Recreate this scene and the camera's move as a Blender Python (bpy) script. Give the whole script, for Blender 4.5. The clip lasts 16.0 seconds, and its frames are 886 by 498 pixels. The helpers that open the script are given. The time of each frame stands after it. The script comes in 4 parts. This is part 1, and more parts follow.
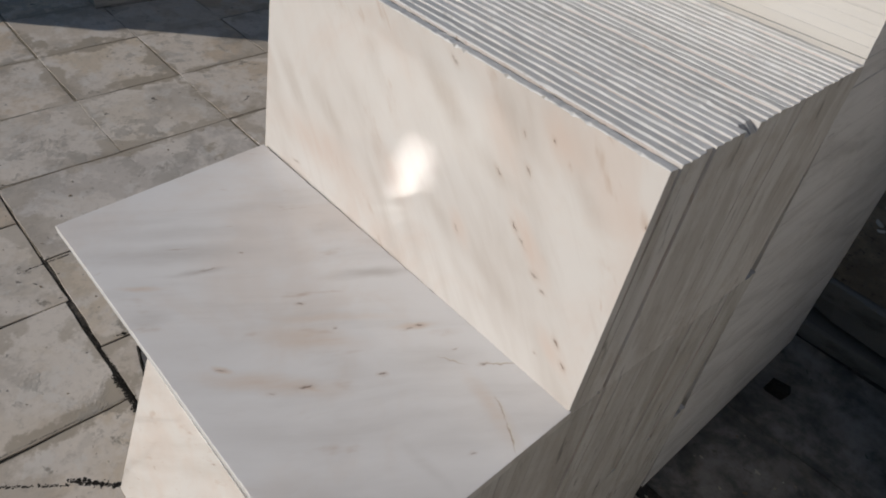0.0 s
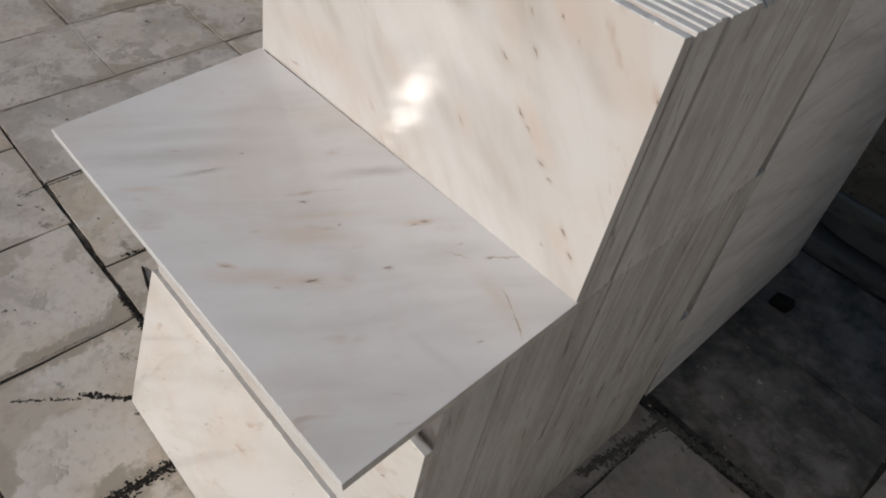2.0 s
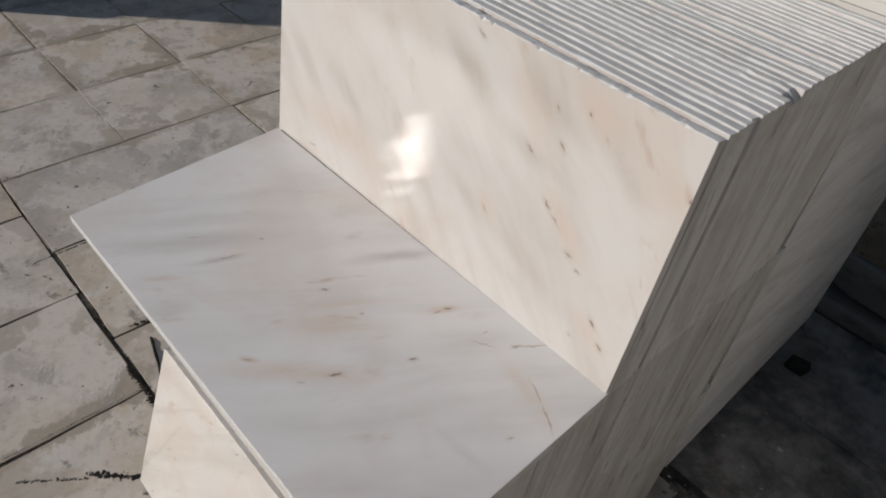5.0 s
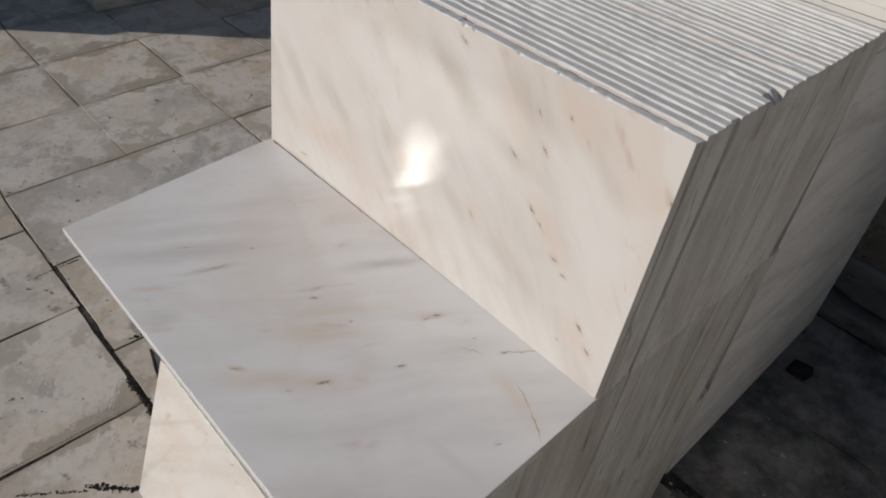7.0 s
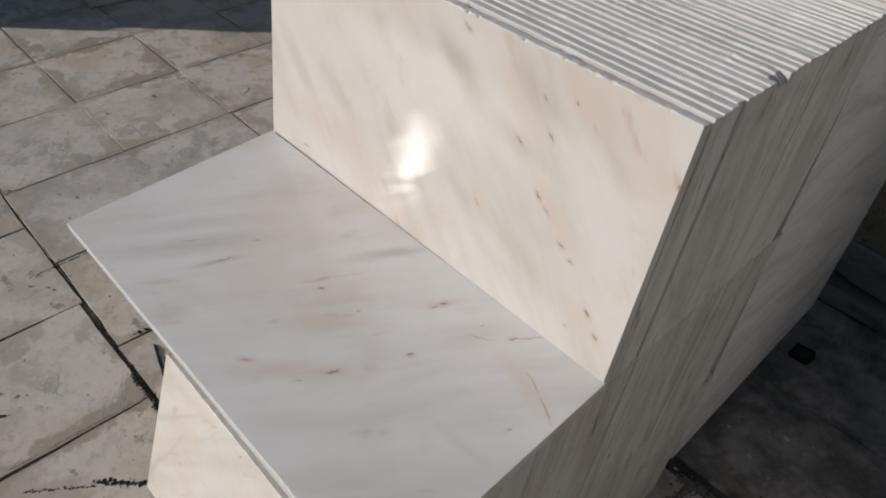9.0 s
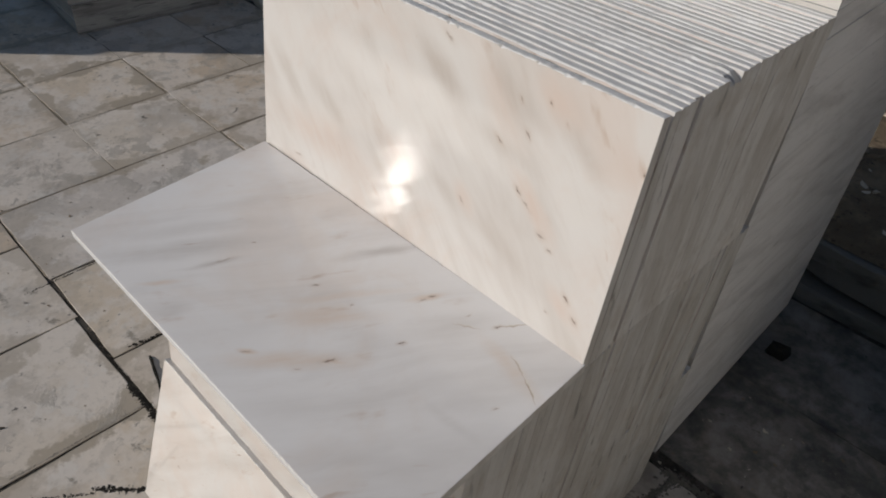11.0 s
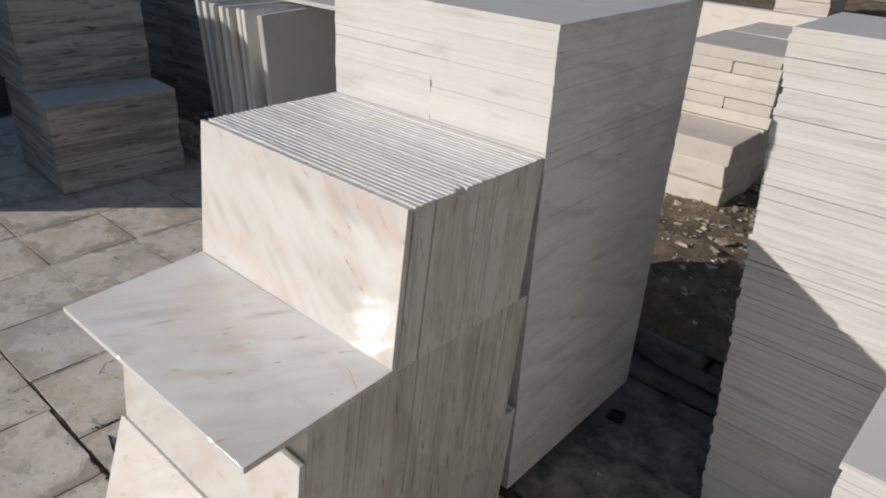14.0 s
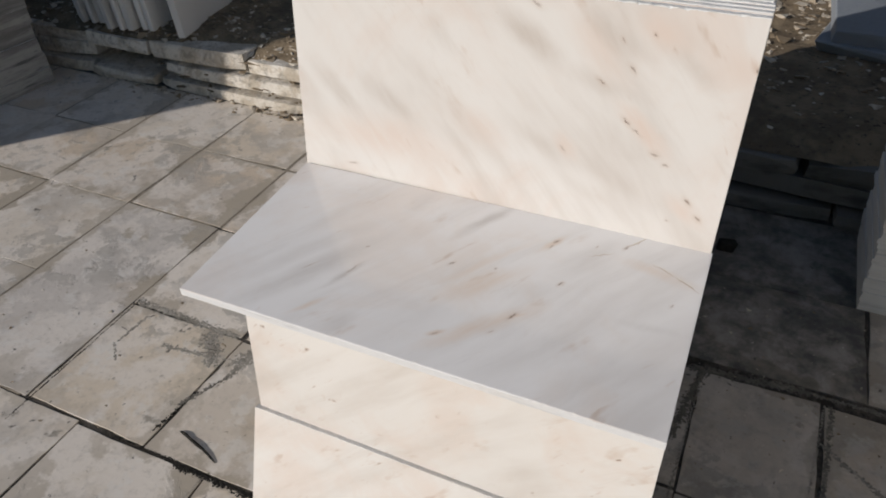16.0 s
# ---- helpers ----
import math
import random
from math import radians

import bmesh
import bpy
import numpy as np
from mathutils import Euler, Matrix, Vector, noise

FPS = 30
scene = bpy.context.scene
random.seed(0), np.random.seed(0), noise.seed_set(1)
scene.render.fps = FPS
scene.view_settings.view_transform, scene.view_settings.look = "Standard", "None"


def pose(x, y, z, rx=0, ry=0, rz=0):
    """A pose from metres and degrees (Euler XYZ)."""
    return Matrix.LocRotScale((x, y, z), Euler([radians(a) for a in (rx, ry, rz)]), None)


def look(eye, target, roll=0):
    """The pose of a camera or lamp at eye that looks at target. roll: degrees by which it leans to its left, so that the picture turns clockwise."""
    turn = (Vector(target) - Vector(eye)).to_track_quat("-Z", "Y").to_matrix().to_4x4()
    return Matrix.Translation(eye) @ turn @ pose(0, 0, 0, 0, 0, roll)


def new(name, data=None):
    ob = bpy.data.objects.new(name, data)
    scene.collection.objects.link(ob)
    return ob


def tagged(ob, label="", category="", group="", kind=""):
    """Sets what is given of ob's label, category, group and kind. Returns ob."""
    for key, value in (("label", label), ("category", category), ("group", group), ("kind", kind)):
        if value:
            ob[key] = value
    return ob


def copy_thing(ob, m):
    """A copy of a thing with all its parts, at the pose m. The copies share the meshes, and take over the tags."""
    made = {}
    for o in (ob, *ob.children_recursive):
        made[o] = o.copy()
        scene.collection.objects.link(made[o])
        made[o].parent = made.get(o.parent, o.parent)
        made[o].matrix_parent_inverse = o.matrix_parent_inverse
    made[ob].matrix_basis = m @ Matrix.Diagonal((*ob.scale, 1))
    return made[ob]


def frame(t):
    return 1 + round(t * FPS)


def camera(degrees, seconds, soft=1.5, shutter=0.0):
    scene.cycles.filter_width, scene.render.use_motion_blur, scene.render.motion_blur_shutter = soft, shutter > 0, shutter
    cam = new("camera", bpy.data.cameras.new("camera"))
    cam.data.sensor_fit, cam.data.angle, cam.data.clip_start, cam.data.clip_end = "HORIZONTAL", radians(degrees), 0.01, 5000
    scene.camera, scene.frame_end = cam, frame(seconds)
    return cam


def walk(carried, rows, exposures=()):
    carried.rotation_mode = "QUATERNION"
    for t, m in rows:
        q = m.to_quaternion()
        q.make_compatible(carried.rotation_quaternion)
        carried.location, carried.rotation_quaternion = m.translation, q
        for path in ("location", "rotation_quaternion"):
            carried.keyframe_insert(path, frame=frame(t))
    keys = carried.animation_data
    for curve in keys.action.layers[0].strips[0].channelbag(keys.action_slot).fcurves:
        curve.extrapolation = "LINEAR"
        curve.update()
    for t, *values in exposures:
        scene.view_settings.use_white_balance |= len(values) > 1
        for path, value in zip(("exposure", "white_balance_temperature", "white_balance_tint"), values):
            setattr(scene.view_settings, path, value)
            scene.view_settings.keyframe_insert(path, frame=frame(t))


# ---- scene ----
cam = camera(63.9, 16.0, soft=1.9)
PATH = [
    (0, (0.811, -0.433, 1.199), (-0.246, 0.655, -0.104), 7.2),
    (0.5, (0.82, -0.441, 1.202), (-0.239, 0.654, -0.094), 7.8),
    (1, (0.826, -0.442, 1.188), (-0.201, 0.631, -0.152), 7.2),
    (1.5, (0.833, -0.442, 1.165), (-0.139, 0.593, -0.243), 6.5),
    (2, (0.831, -0.449, 1.154), (-0.137, 0.566, -0.271), 6.9),
    (2.5, (0.827, -0.456, 1.159), (-0.158, 0.562, -0.253), 6.6),
    (3, (0.822, -0.46, 1.157), (-0.162, 0.558, -0.255), 6.8),
    (3.5, (0.802, -0.459, 1.179), (-0.229, 0.593, -0.174), 7.2),
    (4, (0.775, -0.464, 1.182), (-0.255, 0.607, -0.157), 8.2),
    (4.2, (0.773, -0.463, 1.18), (-0.239, 0.618, -0.164), 8.5),
    (6.3, (0.8, -0.418, 1.181), (-0.302, 0.612, -0.133), 2.4),
    (6.5, (0.8, -0.42, 1.18), (-0.291, 0.621, -0.133), 3.3),
    (7, (0.799, -0.431, 1.179), (-0.266, 0.635, -0.137), 4.6),
    (7.5, (0.796, -0.442, 1.177), (-0.25, 0.633, -0.146), 5.1),
    (8, (0.793, -0.445, 1.179), (-0.24, 0.642, -0.144), 5.1),
    (8.5, (0.793, -0.441, 1.176), (-0.245, 0.628, -0.158), 4.4),
    (10.8, (0.832, -0.455, 1.184), (-0.225, 0.631, -0.121), 3.0),
    (11, (0.836, -0.481, 1.187), (-0.216, 0.634, -0.097), 3.5),
    (11.5, (0.84, -0.63, 1.19), (-0.181, 0.575, -0.037), 3.2),
    (12, (0.871, -0.753, 1.208), (-0.15, 0.529, 0.062), 2.8),
    (12.5, (0.915, -0.792, 1.229), (-0.03, 0.57, 0.11), 3.6),
    (13, (1.014, -0.751, 1.258), (0.07, 0.655, 0.194), 3.2),
    (13.5, (1.201, -0.693, 1.306), (0.106, 0.665, 0.326), 4.2),
    (14, (1.303, -0.681, 1.346), (0.126, 0.652, 0.431), 2.7),
    (14.5, (1.281, -0.701, 1.31), (0.125, 0.589, 0.31), 1.9),
    (15, (1.056, -0.752, 1.22), (0.078, 0.544, 0.052), 3.4),
    (15.5, (0.796, -0.853, 1.244), (0.023, 0.551, 0.048), 2.2),
    (16, (0.599, -0.766, 1.173), (-0.088, 0.648, -0.063), -2.1),
]
EXPOSURES = [(0, -0.23), (8.5, -0.23), (12.5, -0.15), (14, 0.09), (14.5, 0.08), (16, 0.03)]
walk(cam, [(t, look(eye, target, roll)) for t, eye, target, roll in PATH],
     exposures=EXPOSURES)

# ---- world, sun, exposure ----
SUN_TO = Vector((-0.615, -0.70, 0.358)).normalized()
world = bpy.data.worlds.new("sky")
scene.world = world
world.use_nodes = True
wn = world.node_tree.nodes
sky = wn.new("ShaderNodeTexSky")
sky.sky_type = 'NISHITA'
sky.sun_disc = False
sky.dust_density, sky.ozone_density, sky.air_density = 0.3, 3.0, 1.2
sky.sun_elevation = math.asin(SUN_TO.z)
sky.sun_rotation = math.atan2(SUN_TO.x, SUN_TO.y)
world.node_tree.links.new(sky.outputs[0], wn["Background"].inputs[0])
wn["Background"].inputs[1].default_value = 0.048
sun_data = bpy.data.lights.new("sun", "SUN")
sun_data.energy, sun_data.angle, sun_data.color = 3.3, radians(0.6), (1.0, 0.93, 0.855)
sun = new("sun", sun_data)
sun.matrix_world = look(SUN_TO * 20, (0, 0, 0))


# ---- materials ----
class Nodes:
    """A short way to write node materials."""

    def __init__(self, name):
        self.mat = bpy.data.materials.new(name)
        self.mat.use_nodes = True
        self.t = self.mat.node_tree
        self.bsdf = self.t.nodes["Principled BSDF"]
        self.geo = self.t.nodes.new("ShaderNodeNewGeometry")
        self.tex = self.t.nodes.new("ShaderNodeTexCoord")
        self.info = self.t.nodes.new("ShaderNodeObjectInfo")

    def put(self, sock, v):
        if isinstance(v, bpy.types.NodeSocket):
            self.t.links.new(v, sock)
        else:
            sock.default_value = v

    def mapping(self, vec, scale=(1, 1, 1), rot=(0, 0, 0), loc=(0, 0, 0)):
        n = self.t.nodes.new("ShaderNodeMapping")
        self.put(n.inputs[0], vec)
        n.inputs[1].default_value = loc
        n.inputs[2].default_value = [radians(a) for a in rot]
        n.inputs[3].default_value = scale
        return n.outputs[0]

    def turned(self, vec, rot):
        n = self.t.nodes.new("ShaderNodeVectorRotate")
        n.rotation_type = 'EULER_XYZ'
        self.put(n.inputs[0], vec)
        n.inputs[4].default_value = [radians(a) for a in rot]
        return n.outputs[0]

    def noise(self, vec, scale, detail=4, rough=0.55, dist=0.0):
        n = self.t.nodes.new("ShaderNodeTexNoise")
        self.put(n.inputs["Vector"], vec)
        n.inputs["Scale"].default_value = scale
        n.inputs["Detail"].default_value = detail
        n.inputs["Roughness"].default_value = rough
        n.inputs["Distortion"].default_value = dist
        return n.outputs[0]

    def ramp(self, fac, lo, hi, a=0.0, b=1.0):
        n = self.t.nodes.new("ShaderNodeMapRange")
        n.interpolation_type = 'SMOOTHSTEP'
        self.put(n.inputs[0], fac)
        for i, v in enumerate((lo, hi, a, b)):
            n.inputs[i + 1].default_value = v
        return n.outputs[0]

    def math(self, op, a, b=0.0):
        n = self.t.nodes.new("ShaderNodeMath")
        n.operation = op
        self.put(n.inputs[0], a)
        self.put(n.inputs[1], b)
        return n.outputs[0]

    def mix(self, fac, a, b, mode='MIX'):
        n = self.t.nodes.new("ShaderNodeMix")
        n.data_type, n.blend_type = 'RGBA', mode
        self.put(n.inputs[0], fac)
        self.put(n.inputs[6], a if isinstance(a, bpy.types.NodeSocket) else (*a, 1))
        self.put(n.inputs[7], b if isinstance(b, bpy.types.NodeSocket) else (*b, 1))
        return n.outputs[2]

    def strokes(self, vec, rows, soft=0.2):
        """Mask of soft elongated marks in the plane of a tile: x, z, half length, half width, slant in degrees, strength."""
        total = None
        for u, v, half, width, slant, strength in rows:
            m = self.t.nodes.new("ShaderNodeMapping")
            m.vector_type = 'TEXTURE'
            self.put(m.inputs[0], vec)
            m.inputs[1].default_value = (u, 0, v)
            m.inputs[2].default_value = (0, radians(slant), 0)
            m.inputs[3].default_value = (half, 1, width)
            r = self.t.nodes.new("ShaderNodeVectorMath")
            r.operation = 'LENGTH'
            self.put(r.inputs[0], m.outputs[0])
            mark = self.ramp(r.outputs["Value"], soft, 1.25, strength, 0.0)
            total = mark if total is None else self.math('MAXIMUM', total, mark)
        return total

    def bent(self, vec, scale, amount, detail=3):
        """The vector, pushed about by noise."""
        swirl = self.t.nodes.new("ShaderNodeTexNoise")
        self.put(swirl.inputs["Vector"], vec)
        swirl.inputs["Scale"].default_value = scale
        swirl.inputs["Detail"].default_value = detail
        centred = self.t.nodes.new("ShaderNodeVectorMath")
        centred.operation = 'SUBTRACT'
        self.put(centred.inputs[0], swirl.outputs[1])
        centred.inputs[1].default_value = (0.5, 0.5, 0.5)
        push = self.t.nodes.new("ShaderNodeVectorMath")
        push.operation = 'MULTIPLY_ADD'
        self.put(push.inputs[0], centred.outputs[0])
        push.inputs[1].default_value = (amount, amount, amount)
        self.put(push.inputs[2], vec)
        return push.outputs[0]

    def bump(self, height, strength, distance=0.001, onto=None):
        n = self.t.nodes.new("ShaderNodeBump")
        n.inputs["Strength"].default_value = strength
        n.inputs["Distance"].default_value = distance
        self.put(n.inputs["Height"], height)
        if onto is not None:
            self.put(n.inputs["Normal"], onto)
        return n.outputs[0]

    def done(self, color, rough, normal=None, spec=0.5):
        self.put(self.bsdf.inputs["Base Color"], color)
        self.put(self.bsdf.inputs["Roughness"], rough)
        self.bsdf.inputs["Specular IOR Level"].default_value = spec
        if normal is not None:
            self.put(self.bsdf.inputs["Normal"], normal)
        return self.mat


def polished_marble(name, rot, white=(0.80, 0.77, 0.73), warm=(0.73, 0.62, 0.52), grey=(0.52, 0.50, 0.48),
                    rough=0.045, loc=(0, 0, 0), greyness=0.75, warmness=0.6, flecks=0.70, marks=None):
    """White marble with long soft veins that run along the turned x axis, and small brown flecks."""
    n = Nodes(name)
    v = n.mapping(n.turned(n.tex.outputs["Object"], rot), (1, 1, 1), loc=loc)
    warp = n.noise(v, 6, 3)
    bend = n.t.nodes.new("ShaderNodeVectorMath")
    bend.operation = 'MULTIPLY_ADD'
    swirl = n.t.nodes.new("ShaderNodeTexNoise")
    n.put(swirl.inputs["Vector"], v)
    swirl.inputs["Scale"].default_value = 7
    n.put(bend.inputs[0], swirl.outputs[1])
    bend.inputs[1].default_value = (0.022, 0.022, 0.022)
    n.put(bend.inputs[2], v)
    w = bend.outputs[0]
    soft = n.noise(n.mapping(w, (2.0, 8, 8)), 1.0, 5, 0.55, 0.25)
    band = n.noise(n.mapping(w, (2.0, 16, 16), loc=(5, 2, 9)), 1.1, 5, 0.58, 0.25)
    fine = n.noise(n.mapping(w, (6, 38, 38)), 1.6, 5, 0.65, 0.8)
    cloud = n.noise(w, 5.5, 5, 0.6, 0.4)
    c = n.mix(n.math('MULTIPLY', n.ramp(cloud, 0.44, 0.66), warmness), white, warm)
    c = n.mix(n.math('MULTIPLY', n.ramp(soft, 0.45, 0.75), greyness), c, grey)
    c = n.mix(n.math('MULTIPLY', n.ramp(band, 0.50, 0.74), 0.55 * greyness), c, grey)
    c = n.mix(n.math('MULTIPLY', n.ramp(fine, 0.55, 0.8), 0.28 * greyness), c, grey)
    pale = n.noise(n.mapping(w, (2, 11, 11), loc=(1, 8, 3)), 1.4, 4, 0.6, 0.4)
    c = n.mix(n.math('MULTIPLY', n.ramp(pale, 0.54, 0.7), 0.6), c, white)
    brown = n.math('MULTIPLY', n.ramp(n.noise(n.mapping(w, (8, 24, 24), loc=(3, 1, 2)), 1.5, 3, 0.6), 0.60, 0.74), n.ramp(cloud, 0.4, 0.6))
    c = n.mix(n.math('MULTIPLY', brown, 0.5), c, (0.50, 0.35, 0.25))
    fleck = n.ramp(n.noise(n.mapping(w, (34, 95, 95), loc=(7, 5, 1)), 1.0, 2, 0.55, 0.6), flecks, flecks + 0.05)
    halo = n.ramp(n.noise(n.mapping(w, (34, 95, 95), loc=(7, 5, 1)), 1.0, 2, 0.55, 0.6), flecks - 0.10, flecks + 0.04)
    c = n.mix(n.math('MULTIPLY', n.math('MULTIPLY', halo, n.ramp(warp, 0.46, 0.56)), 0.35), c, (0.52, 0.36, 0.26))
    fleck = n.math('MULTIPLY', fleck, n.ramp(warp, 0.46, 0.56))
    c = n.mix(n.math('MULTIPLY', fleck, 0.6), c, (0.20, 0.12, 0.08))
    if marks:
        o = n.tex.outputs["Object"]
        far = n.bent(n.bent(o, 9, 0.022), 60, 0.005, 4)
        near = n.bent(o, 190, 0.006, 4)
        grain = n.noise(n.mapping(w, (14, 90, 90)), 1.0, 5, 0.65)
        ragged = n.ramp(grain, 0.3, 0.62, 0.7, 1.15)
        c = n.mix(n.math('MULTIPLY', n.strokes(far, [(u, v, h * 1.15, b * 1.3, a, min(1.0, k * 1.5)) for u, v, h, b, a, k in marks["warm"]], 0.0), ragged), c, warm)
        c = n.mix(n.math('MULTIPLY', n.strokes(far, [(u, v, h * 1.1, b * 1.9, a, k * 0.9) for u, v, h, b, a, k in marks["grey"]], 0.0), ragged), c, grey)
        if "white" in marks:
            c = n.mix(n.strokes(far, marks["white"], 0.0), c, white)
        spots = n.strokes(near, [(u, v, h * 0.85, b * 0.75, a, k * 0.8) for u, v, h, b, a, k in marks["fleck"]], 0.2)
        around = n.strokes(near, [(u, v, h * 1.7, b * 2.6, a, k * 0.4) for u, v, h, b, a, k in marks["fleck"]], 0.0)
        c = n.mix(around, c, (0.50, 0.36, 0.27))
        c = n.mix(spots, c, (0.17, 0.115, 0.085))
        if "crack" in marks:
            line = n.bent(o, 120, 0.007, 4)
            c = n.mix(n.strokes(line, [(u, v + 0.0012, h, b * 1.6, a, k) for u, v, h, b, a, k in marks["crack"]], 0.2), c, (0.42, 0.31, 0.22))
            c = n.mix(n.strokes(line, marks["crack"], 0.4), c, (0.80, 0.77, 0.70))
    smear = n.noise(n.mapping(n.tex.outputs["Object"], (40, 40, 14)), 1.0, 4, 0.6)
    r = n.ramp(smear, 0.38, 0.66, rough * 0.5, rough * 1.4)
    b = n.bump(n.noise(n.mapping(n.tex.outputs["Object"], (260, 260, 560)), 1.0, 3, 0.6), 0.07, 0.0004)
    b = n.bump(n.noise(n.mapping(n.tex.outputs["Object"], (150, 150, 45)), 1.0, 4, 0.6, 0.5), 0.03, 0.0012, b)
    b = n.bump(n.noise(n.mapping(n.tex.outputs["Object"], (4, 4, 60)), 1.0, 2, 0.5), 0.07, 0.001, b)
    return n.done(c, r, b)


def sawn_edge(name, light=(0.76, 0.74, 0.70), dark=(0.46, 0.43, 0.39), stretch=(30, 30, 4), grain=(60, 60, 8), amount=0.6, rough=0.55, vary=0.16):
    """Matt sawn stone edges: smears that go on from piece to piece, a tone of its own for each piece."""
    n = Nodes(name)
    p = n.geo.outputs["Position"]
    a = n.noise(n.mapping(p, stretch), 1.0, 4, 0.6, 0.3)
    f = n.noise(n.mapping(p, grain), 2.5, 4, 0.65)
    big = n.noise(p, 5.0, 3)
    c = n.mix(n.math('MULTIPLY', n.ramp(a, 0.52, 0.74), amount), light, dark)
    c = n.mix(n.math('MULTIPLY', n.ramp(f, 0.58, 0.82), amount * 0.5), c, dark)
    c = n.mix(n.math('MULTIPLY', n.ramp(big, 0.5, 0.7), 0.4), c, (light[0] * 0.93, light[1] * 0.86, light[2] * 0.76))
    tone = n.ramp(n.info.outputs["Random"], 0, 1, 1 - vary, 1.0)
    k = n.t.nodes.new("ShaderNodeCombineColor")
    for i in range(3):
        n.put(k.inputs[i], tone)
    c = n.mix(1.0, c, k.outputs[0], 'MULTIPLY')
    b = n.bump(f, 0.35, 0.0015)
    b = n.bump(n.noise(p, 350, 3), 0.3, 0.0008, b)
    return n.done(c, n.ramp(f, 0.3, 0.8, rough - 0.1, rough + 0.15), b, 0.4)


def smeared_edge(name, light=(0.83, 0.815, 0.785), beige=(0.58, 0.55, 0.50), dark=(0.25, 0.235, 0.215)):
    """Sawn tile edges side by side, with saw dust and slurry smeared down over several of them."""
    n = Nodes(name)
    p = n.geo.outputs["Position"]
    wide = n.noise(n.mapping(p, (6, 17, 3.2)), 1.0, 4, 0.6, 0.4)
    streak = n.noise(n.mapping(p, (8, 26, 3.6), loc=(2, 1, 4)), 1.0, 3, 0.6, 0.2)
    blot = n.noise(p, 16, 6, 0.68, 0.4)
    stain = n.noise(n.mapping(p, (10, 55, 12), loc=(1, 5, 2)), 1.0, 3, 0.6)
    fine = n.noise(n.mapping(p, (60, 60, 45)), 2.0, 4, 0.65)
    c = n.mix(n.math('MULTIPLY', n.ramp(wide, 0.46, 0.68), 0.75), light, beige)
    c = n.mix(n.math('MULTIPLY', n.ramp(streak, 0.52, 0.70), 0.5), c, beige)
    c = n.mix(n.math('MULTIPLY', n.ramp(blot, 0.50, 0.64), 0.5), c, (0.60, 0.55, 0.48))
    patch = n.noise(n.mapping(p, (7, 11, 6), loc=(4, 4, 8)), 1.0, 6, 0.65, 0.5)
    c = n.mix(n.math('MULTIPLY', n.ramp(patch, 0.53, 0.64), 0.55), c, (0.54, 0.51, 0.46))
    c = n.mix(n.math('MULTIPLY', n.ramp(patch, 0.46, 0.36), 0.5), c, (0.80, 0.79, 0.765))
    c = n.mix(n.math('MULTIPLY', n.ramp(stain, 0.60, 0.74), 0.75), c, dark)
    c = n.mix(n.math('MULTIPLY', n.ramp(fine, 0.55, 0.8), 0.2), c, dark)
    r = n.info.outputs["Random"]
    c = n.mix(n.ramp(r, 0.7, 1.0, 0.0, 0.3), c, (0.80, 0.79, 0.76))
    c = n.mix(n.ramp(r, 0.0, 0.16, 0.30, 0.0), c, (0.36, 0.325, 0.275))
    b = n.bump(fine, 0.15, 0.0008)
    b = n.bump(blot, 0.3, 0.0012, b)
    return n.done(c, n.ramp(fine, 0.3, 0.8, 0.4, 0.65), b, 0.4)


def broken_stone(name, light=(0.72, 0.68, 0.62), brown=(0.50, 0.44, 0.36), dark=(0.17, 0.155, 0.135)):
    """Hammer-split wall stones, pitted, with earth and old mortar on them."""
    n = Nodes(name)
    p = n.geo.outputs["Position"]
    a = n.noise(p, 11, 7, 0.7, 0.4)
    m = n.noise(p, 34, 6, 0.7, 0.3)
    pit = n.noise(p, 120, 4, 0.7)
    c = n.mix(n.ramp(a, 0.44, 0.6), light, brown)
    c = n.mix(n.math('MULTIPLY', n.ramp(m, 0.5, 0.64), 0.6), c, dark)
    c = n.mix(n.math('MULTIPLY', n.ramp(pit, 0.52, 0.7), 0.4), c, dark)
    c = n.mix(n.ramp(n.info.outputs["Random"], 0, 1, 0.0, 0.35), c, brown)
    b = n.bump(a, 0.6, 0.010)
    b = n.bump(m, 0.8, 0.006, b)
    return n.done(c, 0.85, n.bump(pit, 0.7, 0.004, b), 0.25)


